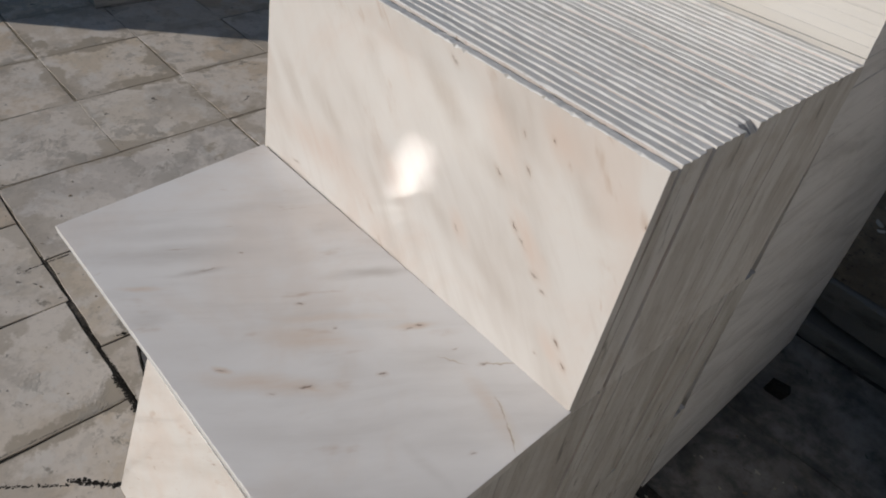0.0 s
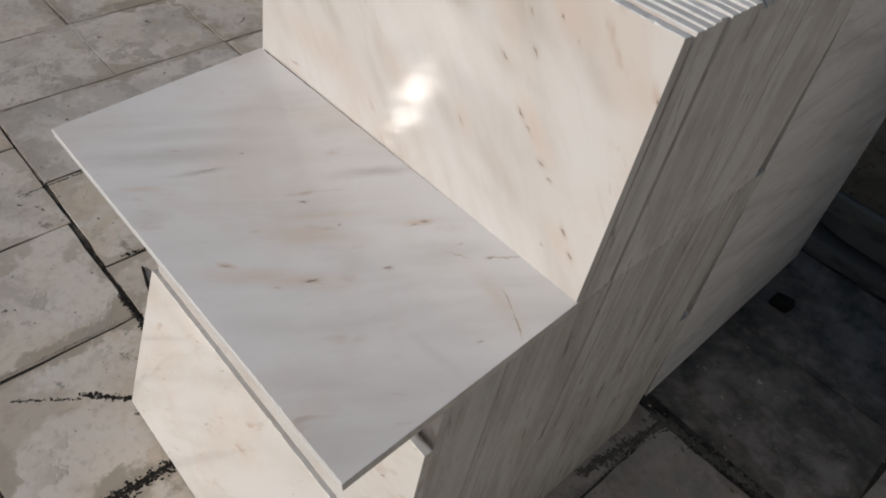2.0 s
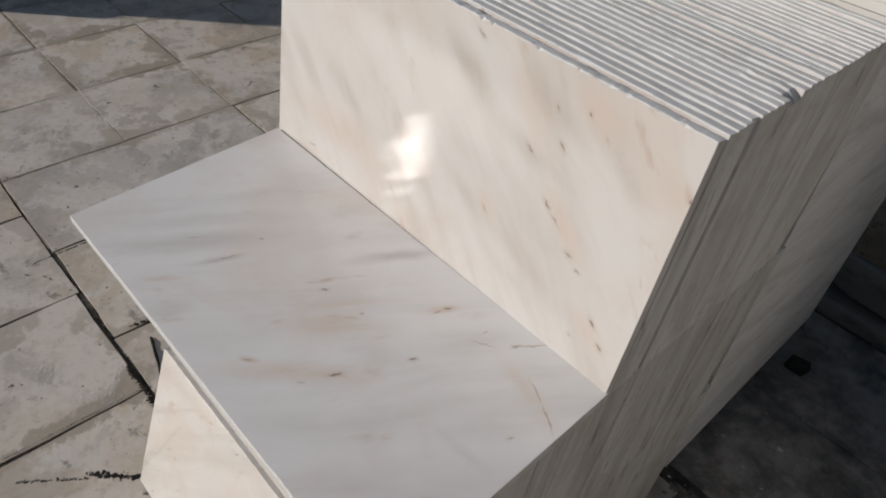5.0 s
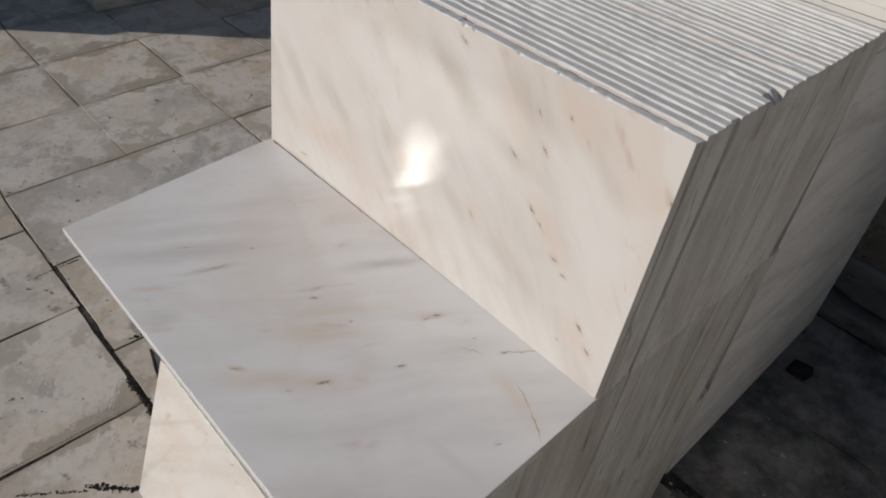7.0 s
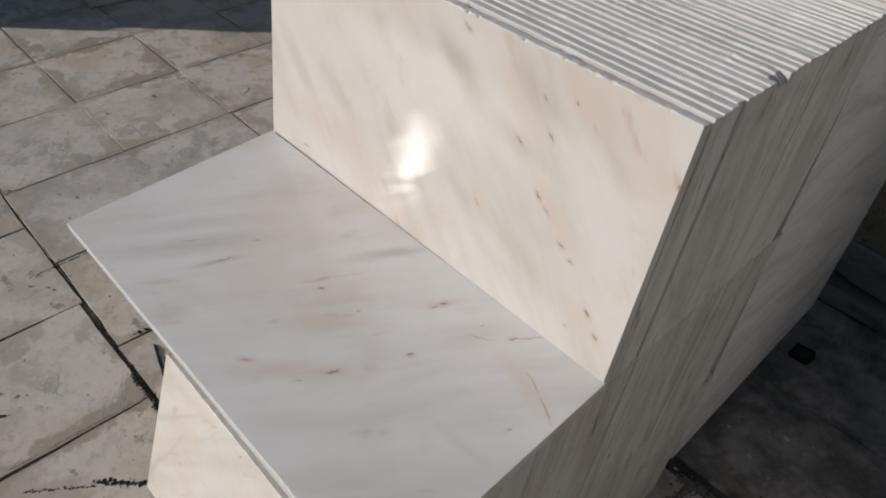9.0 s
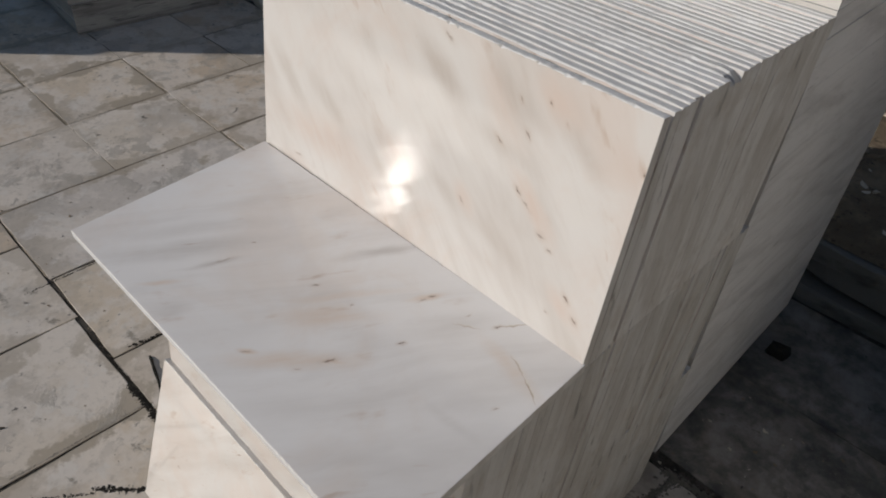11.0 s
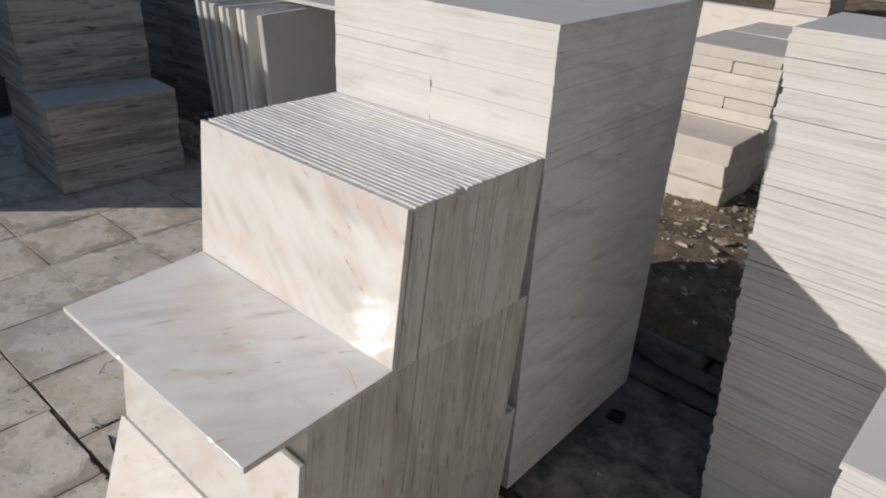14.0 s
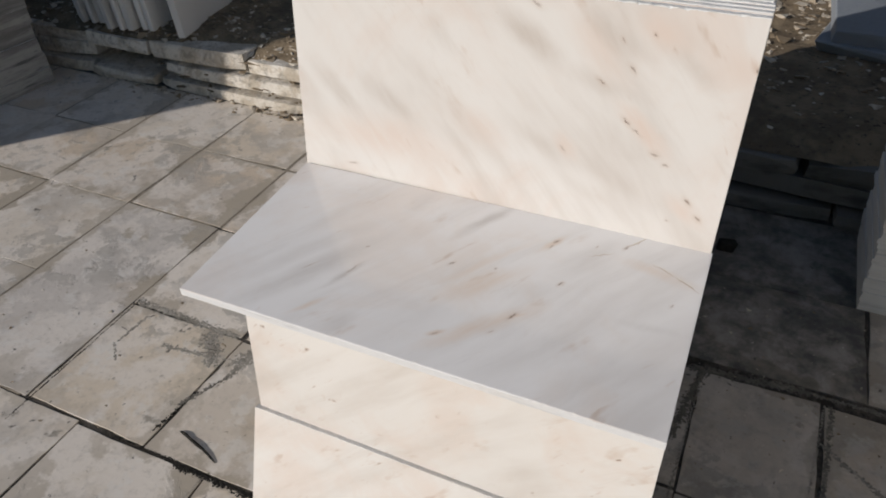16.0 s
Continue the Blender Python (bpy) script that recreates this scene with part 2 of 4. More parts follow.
def veined_side(name, light=(0.86, 0.855, 0.85), dark=(0.46, 0.455, 0.45), turn=(13, 0, 0)):
    """Cut flanks of a flat stack, whose slanting veins run through the whole block."""
    n = Nodes(name)
    p = n.turned(n.geo.outputs["Position"], turn)
    a = n.noise(n.mapping(p, (6, 2.2, 16)), 1.3, 5, 0.62, 0.5)
    f = n.noise(n.mapping(p, (20, 9, 60)), 1.3, 5, 0.65, 0.4)
    flat = n.noise(n.mapping(n.geo.outputs["Position"], (3, 3, 90)), 1.0, 3, 0.6)
    c = n.mix(n.math('MULTIPLY', n.ramp(a, 0.5, 0.74), 0.5), light, dark)
    c = n.mix(n.math('MULTIPLY', n.ramp(f, 0.56, 0.78), 0.4), c, dark)
    c = n.mix(n.math('MULTIPLY', n.ramp(flat, 0.48, 0.72), 0.15), c, (0.47, 0.46, 0.44))
    blot = n.noise(n.mapping(n.geo.outputs["Position"], (6, 5, 10)), 1.0, 6, 0.66, 0.4)
    c = n.mix(n.math('MULTIPLY', n.ramp(blot, 0.48, 0.64), 0.35), c, (0.55, 0.53, 0.50))
    dash = n.noise(n.mapping(n.geo.outputs["Position"], (4, 9, 120)), 1.0, 3, 0.6)
    c = n.mix(n.math('MULTIPLY', n.ramp(dash, 0.68, 0.73), 0.5), c, (0.24, 0.235, 0.225))
    c = n.mix(n.ramp(n.info.outputs["Random"], 0.0, 0.45, 0.12, 0.0), c, (0.44, 0.43, 0.41))
    b = n.bump(n.noise(n.geo.outputs["Position"], 300, 3), 0.3, 0.0008)
    return n.done(c, 0.5, b, 0.4)


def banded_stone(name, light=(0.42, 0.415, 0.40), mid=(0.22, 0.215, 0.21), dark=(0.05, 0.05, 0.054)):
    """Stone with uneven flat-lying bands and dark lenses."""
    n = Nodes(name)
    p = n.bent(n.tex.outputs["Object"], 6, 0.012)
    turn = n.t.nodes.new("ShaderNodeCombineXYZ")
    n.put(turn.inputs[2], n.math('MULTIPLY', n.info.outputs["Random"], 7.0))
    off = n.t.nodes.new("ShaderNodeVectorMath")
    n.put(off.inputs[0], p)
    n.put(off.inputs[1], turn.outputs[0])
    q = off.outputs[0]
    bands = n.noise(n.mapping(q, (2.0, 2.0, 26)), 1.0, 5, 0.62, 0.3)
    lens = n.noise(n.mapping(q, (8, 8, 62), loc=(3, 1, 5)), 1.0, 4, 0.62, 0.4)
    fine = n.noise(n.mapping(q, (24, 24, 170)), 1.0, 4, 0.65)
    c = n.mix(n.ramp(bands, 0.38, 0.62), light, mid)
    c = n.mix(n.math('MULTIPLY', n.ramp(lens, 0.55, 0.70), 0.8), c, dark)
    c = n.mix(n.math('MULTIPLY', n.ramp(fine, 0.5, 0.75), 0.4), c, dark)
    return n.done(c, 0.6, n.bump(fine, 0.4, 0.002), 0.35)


def paver_stone(name="paver_stone", shade_grime=0.0):
    """Worn offcuts of marble with cement smears, damp patches and dirt specks."""
    n = Nodes(name)
    p = n.geo.outputs["Position"]
    shift = n.t.nodes.new("ShaderNodeVectorMath")
    n.put(shift.inputs[0], p)
    rnd = n.t.nodes.new("ShaderNodeCombineXYZ")
    n.put(rnd.inputs[0], n.math('MULTIPLY', n.info.outputs["Random"], 17.0))
    n.put(rnd.inputs[1], n.math('MULTIPLY', n.info.outputs["Random"], 9.0))
    n.put(shift.inputs[1], rnd.outputs[0])
    q = shift.outputs[0]
    big = n.noise(q, 3.2, 6, 0.62, 0.25)
    mid = n.noise(q, 10, 7, 0.68, 0.15)
    fine = n.noise(q, 60, 4, 0.6)
    c = n.info.outputs['Color']
    white = n.noise(q, 4.2, 7, 0.66, 0.25)
    c = n.mix(n.math('MULTIPLY', n.ramp(big, 0.48, 0.58), 0.5), c, (0.44, 0.41, 0.38))
    c = n.mix(n.math('MULTIPLY', n.ramp(white, 0.46, 0.55), 0.7), c, (0.77, 0.71, 0.65))
    c = n.mix(n.math('MULTIPLY', n.ramp(mid, 0.545, 0.58), 0.4), c, (0.74, 0.715, 0.68))
    c = n.mix(n.math('MULTIPLY', n.ramp(n.noise(q, 24, 6, 0.72, 0.2), 0.55, 0.68), 0.35), c, (0.37, 0.335, 0.295))
    c = n.mix(n.math('MULTIPLY', n.ramp(n.noise(q, 6, 4, 0.6, 0.3), 0.56, 0.75), 0.5), c, (0.47, 0.38, 0.28))
    c = n.mix(n.math('MULTIPLY', n.ramp(fine, 0.5, 0.8), 0.32), c, (0.25, 0.22, 0.19))
    sep = n.t.nodes.new("ShaderNodeSeparateXYZ")
    n.put(sep.inputs[0], n.tex.outputs["Generated"])
    u = n.math('ABSOLUTE', n.math('SUBTRACT', sep.outputs[0], 0.5))
    v = n.math('ABSOLUTE', n.math('SUBTRACT', sep.outputs[1], 0.5))
    rim = n.math('ADD', n.math('MAXIMUM', u, v), n.math('MULTIPLY', n.math('SUBTRACT', n.noise(p, 6, 6, 0.65), 0.5), 1.15))
    reach = n.ramp(n.noise(p, 1.3, 2), 0.35, 0.62, 0.25, 0.92)
    c = n.mix(n.math('MULTIPLY', n.ramp(rim, 0.41, 0.48), reach), c, (0.42, 0.365, 0.295))
    blot = n.math('MULTIPLY', n.ramp(n.noise(q, 13, 6, 0.7, 0.2), 0.60, 0.66), n.ramp(n.noise(q, 2.6, 3), 0.48, 0.6))
    c = n.mix(n.math('MULTIPLY', blot, 0.75), c, (0.25, 0.225, 0.19))
    cement = n.math('MULTIPLY', n.ramp(n.noise(q, 8, 7, 0.7, 0.3), 0.53, 0.58), n.ramp(n.noise(p, 2.2, 3), 0.42, 0.58))
    c = n.mix(n.math('MULTIPLY', cement, 0.55), c, (0.37, 0.345, 0.31))
    speck = n.ramp(n.noise(n.mapping(q, (30, 22, 30)), 1.0, 4, 0.65, 0.4), 0.67, 0.71)
    c = n.mix(n.math('MULTIPLY', speck, 0.8), c, (0.06, 0.055, 0.05))
    # some grime, mixed in strongly enough to stand in for shade too
    c = n.mix(n.ramp(mid, 0.35, 0.65, shade_grime * 0.6, shade_grime), c, (0.075, 0.072, 0.069))
    b = n.bump(mid, 0.35, 0.003)
    b = n.bump(cement, 0.35, 0.002, b)
    b = n.bump(fine, 0.3, 0.0012, b)
    return n.done(c, n.ramp(mid, 0.3, 0.7, 0.62 + 0.25 * shade_grime, 0.4 + 0.4 * shade_grime), b, 0.45 - 0.25 * shade_grime)


def earthy(name, a, b_, c_, scale=14):
    n = Nodes(name)
    p = n.geo.outputs["Position"]
    x = n.noise(p, scale, 6, 0.7)
    y = n.noise(p, scale * 6, 4, 0.7)
    c = n.mix(n.ramp(x, 0.4, 0.65), a, b_)
    c = n.mix(n.ramp(y, 0.55, 0.7), c, c_)
    b = n.bump(x, 0.8, 0.01)
    b = n.bump(y, 0.8, 0.004, b)
    return n.done(c, 0.92, b, 0.2)


def chip_stone():
    n = Nodes("chip_stone")
    p = n.geo.outputs["Position"]
    x = n.noise(p, 30, 4, 0.6)
    r = n.geo.outputs["Random Per Island"]
    c = n.mix(n.ramp(r, 0.2, 0.9), (0.24, 0.185, 0.125), (0.66, 0.60, 0.51))
    c = n.mix(n.math('MULTIPLY', n.ramp(x, 0.45, 0.7), 0.6), c, (0.30, 0.25, 0.19))
    return n.done(c, 0.8, n.bump(x, 0.5, 0.003), 0.3)


# veins, stains and flecks that tell the two polished tiles apart: x, z, half length, half width, slant, strength
SHELF_GREY = (
    (-0.165, 0.213, 0.1142, 0.0110, 56, 0.55), (-0.186, 0.176, 0.1207, 0.0090, 55, 0.30), (0.009, 0.040, 0.0541, 0.0060, 59, 0.75),
    (-0.116, 0.200, 0.0338, 0.0030, 62, 0.60), (-0.085, 0.279, 0.0339, 0.0080, 60, 0.45), (-0.176, 0.040, 0.0480, 0.0200, 28, 0.25),
    (0.132, 0.250, 0.0665, 0.0120, 48, 0.25), (0.163, 0.064, 0.0671, 0.0120, 51, 0.35), (0.249, 0.152, 0.0370, 0.0040, 3, 0.25),
    (0.103, 0.148, 0.0513, 0.0100, 28, 0.20), (-0.092, 0.030, 0.0336, 0.0080, 69, 0.25),
)
SHELF_WARM = (
    (0.050, 0.155, 0.0631, 0.0140, 45, 0.50), (0.075, 0.221, 0.0763, 0.0120, 46, 0.50), (0.037, 0.122, 0.0662, 0.0060, 53, 0.40),
    (0.247, 0.062, 0.0495, 0.0100, -13, 0.36), (0.109, 0.054, 0.0249, 0.0050, 57, 0.60), (-0.132, 0.263, 0.0274, 0.0040, 52, 0.50),
    (0.104, 0.192, 0.0195, 0.0040, 47, 0.70), (0.032, 0.248, 0.0142, 0.0040, 40, 0.60),
)
SHELF_FLECK = (
    (-0.113, 0.189, 0.0121, 0.0013, 70, 0.60), (0.001, 0.134, 0.0053, 0.0016, 51, 0.90), (0.056, 0.123, 0.0025, 0.0012, 51, 0.60),
    (0.108, 0.059, 0.0052, 0.0013, 74, 0.70), (0.112, 0.047, 0.0060, 0.0017, 56, 0.90), (0.140, 0.121, 0.0050, 0.0016, 56, 0.95),
    (0.103, 0.193, 0.0090, 0.0018, 59, 0.90), (0.030, 0.250, 0.0066, 0.0013, 47, 0.70), (0.198, 0.027, 0.0061, 0.0013, 64, 0.80),
    (0.270, 0.111, 0.0036, 0.0012, 70, 0.60), (0.088, 0.225, 0.0040, 0.0012, 51, 0.50), (0.163, 0.038, 0.0026, 0.0010, 75, 0.70),
)
SHELF_CRACK = (
    (0.209, 0.012, 0.0174, 0.0009, 51, 0.80), (0.172, 0.051, 0.0163, 0.0008, 32, 0.50), (0.251, 0.053, 0.0157, 0.0009, -23, 0.60),
    (0.280, 0.068, 0.0179, 0.0009, -30, 0.80),
)
FACE_GREY = (
    (0.044, 0.246, 0.0555, 0.0110, 36, 0.70), (0.129, 0.204, 0.0512, 0.0080, 15, 0.35), (-0.235, 0.135, 0.0603, 0.0090, 42, 0.50),
    (-0.148, 0.134, 0.0641, 0.0100, 31, 0.35), (0.146, 0.261, 0.0510, 0.0100, 27, 0.40), (-0.078, 0.236, 0.0326, 0.0080, 50, 0.30),
    (0.237, 0.235, 0.0399, 0.0080, 36, 0.30), (0.176, 0.083, 0.0509, 0.0080, 32, 0.30), (0.065, 0.115, 0.0402, 0.0070, 30, 0.30),
)
FACE_WARM = (
    (-0.170, 0.078, 0.0916, 0.0300, 3, 0.50), (0.190, 0.152, 0.0510, 0.0120, 40, 0.70), (0.100, 0.118, 0.0221, 0.0120, 44, 0.50),
    (0.196, 0.273, 0.0341, 0.0180, 26, 0.60), (-0.018, 0.118, 0.0443, 0.0200, 33, 0.40), (0.126, 0.245, 0.0537, 0.0200, 50, 0.40),
    (0.260, 0.062, 0.0306, 0.0120, 37, 0.50), (0.282, 0.241, 0.0382, 0.0200, 28, 0.40),
)
FACE_WHITE = (
    (-0.023, 0.226, 0.0561, 0.0160, 44, 0.70), (0.127, 0.079, 0.0473, 0.0140, 19, 0.70), (-0.117, 0.173, 0.0484, 0.0100, 33, 0.40),
    (0.250, 0.154, 0.0429, 0.0200, 60, 0.50),
)
FACE_FLECK = (
    (0.134, 0.206, 0.0073, 0.0016, 32, 0.80), (0.168, 0.226, 0.0070, 0.0018, 47, 0.70), (0.170, 0.162, 0.0075, 0.0018, 40, 0.95),
    (0.183, 0.152, 0.0087, 0.0013, 35, 0.60), (0.209, 0.127, 0.0070, 0.0028, 12, 0.60), (0.224, 0.116, 0.0048, 0.0016, 12, 0.60),
    (0.258, 0.074, 0.0060, 0.0018, 43, 0.90), (0.274, 0.054, 0.0053, 0.0020, 37, 0.95), (0.239, 0.043, 0.0032, 0.0014, 37, 0.50),
    (0.152, 0.258, 0.0044, 0.0014, 52, 0.70), (0.187, 0.268, 0.0036, 0.0014, 46, 0.80), (0.299, 0.244, 0.0042, 0.0018, 55, 0.80),
    (0.046, 0.286, 0.0094, 0.0022, 28, 0.50), (-0.217, 0.025, 0.0097, 0.0014, -7, 0.50), (0.096, 0.112, 0.0075, 0.0020, 44, 0.35),
)
FACE = polished_marble("marble_front", (0, -50, 0), white=(0.79, 0.762, 0.732), warm=(0.74, 0.635, 0.57), grey=(0.53, 0.46, 0.405), loc=(0.3, 0.0, 0.1), greyness=0.6, warmness=0.55, flecks=0.78,
                       marks={"grey": FACE_GREY, "warm": FACE_WARM, "white": FACE_WHITE, "fleck": FACE_FLECK})
PLAIN_FACE = polished_marble("marble_plain", (0, -50, 0), white=(0.79, 0.762, 0.732), warm=(0.74, 0.635, 0.57), grey=(0.53, 0.46, 0.405), loc=(0.3, 0.0, 0.1))
SHELF = polished_marble("marble_shelf", (0, -56, 0), white=(0.87, 0.855, 0.85), warm=(0.77, 0.66, 0.575), grey=(0.56, 0.525, 0.50), rough=0.06, loc=(1.3, 0.2, 0.4), greyness=0.5, warmness=0.4, flecks=0.80,
                        marks={"grey": SHELF_GREY, "warm": SHELF_WARM, "fleck": SHELF_FLECK, "crack": SHELF_CRACK})
FACE_LOW = polished_marble("marble_lower", (0, 40, 0), white=(0.79, 0.762, 0.73), warm=(0.745, 0.64, 0.57), grey=(0.60, 0.54, 0.485), loc=(2.1, 0.0, 0.7), greyness=0.75, warmness=0.65, flecks=0.71)
EDGE = smeared_edge("sawn_marble_edge")
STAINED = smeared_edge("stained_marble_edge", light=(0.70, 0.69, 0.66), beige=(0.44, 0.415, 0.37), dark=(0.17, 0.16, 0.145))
FLAT_END = sawn_edge("sawn_flat_ends", light=(0.80, 0.775, 0.735), stretch=(4, 4, 22), grain=(9, 9, 90), amount=0.5, vary=0.06)
FLANK = veined_side("veined_flank")
GREY_END = sawn_edge("brushed_grey_ends", light=(0.77, 0.75, 0.715), dark=(0.50, 0.48, 0.455), stretch=(5, 5, 60), grain=(14, 14, 150), amount=0.6, vary=0.07)
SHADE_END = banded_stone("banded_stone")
TOPSAW = sawn_edge("sawn_top", light=(0.70, 0.70, 0.70), dark=(0.52, 0.51, 0.50), stretch=(6, 6, 6), grain=(30, 30, 30), amount=0.4, vary=0.05)
TOPEDGE = sawn_edge("sawn_top_edge", light=(0.82, 0.825, 0.835), dark=(0.50, 0.50, 0.505), stretch=(7, 60, 60), grain=(45, 160, 160), amount=0.8, rough=0.4, vary=0.25)
CHIPPED = sawn_edge("chipped_arris", light=(0.88, 0.875, 0.86), dark=(0.55, 0.53, 0.50), stretch=(60, 60, 60), grain=(150, 150, 150), amount=0.8, rough=0.4, vary=0.05)
PAVER = paver_stone()
# the same paver in three darker steps, shade put into the colour
SHADED_GRIMY = paver_stone("shaded_grimy_paver", 0.95)
SHADED_SOILED = paver_stone("shaded_soiled_paver", 0.93)
SHADED_DUSTY = paver_stone("shaded_dusty_paver", 0.42)
BED = earthy("joint_dirt", (0.05, 0.045, 0.04), (0.13, 0.115, 0.10), (0.03, 0.028, 0.025), 22)
MORTAR = earthy("grey_mortar", (0.26, 0.24, 0.21), (0.38, 0.355, 0.32), (0.15, 0.14, 0.125), 18)
EARTH = earthy("dry_earth", (0.16, 0.124, 0.085), (0.28, 0.22, 0.15), (0.065, 0.051, 0.038), 9)
CHIP = chip_stone()
BLOCK = sawn_edge("limestone_blocks", light=(0.76, 0.70, 0.63), dark=(0.54, 0.47, 0.40), stretch=(8, 8, 18), grain=(30, 30, 40), amount=0.5, vary=0.15)
WALLSTONE = broken_stone("rough_wall_stone")
# wall stone for the shaded stretch, its shade put into the base colour
SHADED_WALLSTONE = sawn_edge("shaded_wall_stone", light=(0.19, 0.183, 0.172), dark=(0.06, 0.057, 0.053), stretch=(9, 9, 20), grain=(40, 40, 60), amount=0.8, rough=0.8, vary=0.3)
SLATE = sawn_edge("grey_slab", light=(0.27, 0.30, 0.34), dark=(0.14, 0.15, 0.165), stretch=(4, 4, 4), grain=(30, 30, 30), amount=0.5, vary=0.1)
BROAD = sawn_edge("smooth_grey_slab", light=(0.58, 0.58, 0.575), dark=(0.44, 0.44, 0.435), stretch=(5, 5, 5), grain=(30, 30, 30), amount=0.4, vary=0.05)
UPRIGHT = sawn_edge("upright_slab", light=(0.74, 0.735, 0.72), dark=(0.46, 0.455, 0.445), stretch=(14, 14, 2), grain=(30, 30, 8), amount=0.5, vary=0.3)
DARKWALL = earthy("dark_wall", (0.19, 0.18, 0.17), (0.24, 0.225, 0.21), (0.13, 0.124, 0.115), 5)
TARP = earthy("dark_tarpaulin", (0.075, 0.08, 0.082), (0.10, 0.105, 0.108), (0.055, 0.058, 0.06), 8)
LEAF = earthy("dry_leaf", (0.28, 0.12, 0.05), (0.36, 0.17, 0.07), (0.18, 0.08, 0.04), 60)
WOOD = earthy("grey_wood", (0.16, 0.135, 0.11), (0.24, 0.205, 0.165), (0.09, 0.075, 0.06), 90)
CHAR = earthy("black_dirt", (0.025, 0.023, 0.02), (0.05, 0.045, 0.04), (0.015, 0.014, 0.013), 60)


# ---- mesh helpers ----
def mesh_of(name, verts, faces, mats, pick=None):
    me = bpy.data.meshes.new(name)
    me.from_pydata([tuple(v) for v in verts], [], faces)
    for m in mats:
        me.materials.append(m)
    bm = bmesh.new()
    bm.from_mesh(me)
    bmesh.ops.recalc_face_normals(bm, faces=bm.faces)
    bm.normal_update()
    if pick:
        for f in bm.faces:
            f.material_index = pick(f.normal)
    bm.to_mesh(me)
    bm.free()
    return me


def hull(name, pts, mats, pick=None):
    bm = bmesh.new()
    for p in pts:
        bm.verts.new(p)
    bmesh.ops.convex_hull(bm, input=bm.verts)
    bmesh.ops.delete(bm, geom=[v for v in bm.verts if not v.link_faces], context='VERTS')
    bmesh.ops.dissolve_limit(bm, angle_limit=radians(1.0), verts=bm.verts, edges=bm.edges)
    bmesh.ops.recalc_face_normals(bm, faces=bm.faces)
    bm.normal_update()
    me = bpy.data.meshes.new(name)
    for m in mats:
        me.materials.append(m)
    if pick:
        for f in bm.faces:
            f.material_index = pick(f.normal)
    bm.to_mesh(me)
    bm.free()
    return me


def box_points(sx, sy, sz, c, rng=None, rough=0.0):
    """Corners of a box with cut edges that stands on z = 0, centred in x and y."""
    pts = []
    for ix in (-1, 1):
        for iy in (-1, 1):
            for iz in (0, 1):
                j = [rng.uniform(-rough, rough) if rng else 0 for _ in range(3)]
                x, y, z = ix * sx / 2 + j[0], iy * sy / 2 + j[1], iz * sz + (j[2] if iz else 0)
                dz = -1 if iz else 1
                pts += [(x - ix * c, y - iy * c, z), (x - ix * c, y, z + dz * c), (x, y - iy * c, z + dz * c)]
    return pts


def standing_tile(name, length, height, thick, seed, mats, cut=0.00045, seg=60, wear=1.0, nick=0.0, arris=1.0):
    """A tile on its long edge: polished faces in front and behind, sawn and slightly chipped edges; nick: a top corner broken off."""
    r = random.Random(seed)
    xs = [-length / 2, -length / 2 + 0.0004] + [-length / 2 + length * i / seg + r.uniform(-0.25, 0.25) * length / seg for i in range(1, seg)] + [length / 2 - 0.0004, length / 2]
    h, verts, faces = thick / 2, [], []
    for i, x in enumerate(xs):
        end = i in (0, len(xs) - 1)
        e = 0.0003 if end else 0
        chip = [cut * (1 + wear * (abs(r.gauss(0, 0.35)) + (r.uniform(0.8, 3.2) if r.random() < 0.12 else 0))) * (0.35 if i < 2 or i > len(xs) - 3 else 1) for _ in range(4)]
        chip[3] *= arris
        dz = r.gauss(0, 0.00025) * wear - max(0.0, nick - (length / 2 - x) * 0.8)
        ring = [(-h + e, chip[0] + e), (-h + chip[0] + e, e), (h - chip[1] - e, e), (h - e, chip[1] + e),
                (h - e, height - chip[2] - e + min(0.0, dz)), (h - chip[2] - e, height - e + dz), (-h + chip[3] + e, height - e + dz), (-h + e, height - chip[3] - e + min(0.0, dz))]
        verts += [(x, y, z) for y, z in ring]
    for i in range(len(xs) - 1):
        a, b = 8 * i, 8 * (i + 1)
        faces += [(a + k, a + (k + 1) % 8, b + (k + 1) % 8, b + k) for k in range(8)]
    faces += [tuple(range(8)), tuple(range(8 * (len(xs) - 1), 8 * len(xs)))]
    return mesh_of(name, verts, faces, mats, lambda n: 0 if abs(n.y) > 0.93 else 1 if abs(n.x) > 0.3 or n.z < -0.9 else 2 if n.z > 0.93 else 3)


def thing(name, label, category, at=(0, 0, 0), group="", kind="", m=None):
    ob = new(name)
    ob.matrix_basis = m if m is not None else pose(*at)
    return tagged(ob, label, category, group, kind)


def piece(name, me, parent, m, label=""):
    """A part, placed in its parent's own space."""
    ob = new(name, me)
    ob.parent = parent
    ob.matrix_basis = m
    if label:
        tagged(ob, label)
    return ob


def solid(name, me, m, label, category, group="", kind=""):
    ob = new(name, me)
    ob.matrix_basis = m
    return tagged(ob, label, category, group, kind)


# ---- ground, terrace ----
def sheet(name, x0, x1, y0, y1, nx, ny, height, mat):
    vs = [(x0 + (x1 - x0) * i / nx, y0 + (y1 - y0) * j / ny) for j in range(ny + 1) for i in range(nx + 1)]
    fs = [(j * (nx + 1) + i, j * (nx + 1) + i + 1, (j + 1) * (nx + 1) + i + 1, (j + 1) * (nx + 1) + i) for j in range(ny) for i in range(nx)]
    me = bpy.data.meshes.new(name)
    me.from_pydata([(x, y, height(x, y)) for x, y in vs], [], fs)
    me.materials.append(mat)
    for p in me.polygons:
        p.use_smooth = True
    return new(name, me)


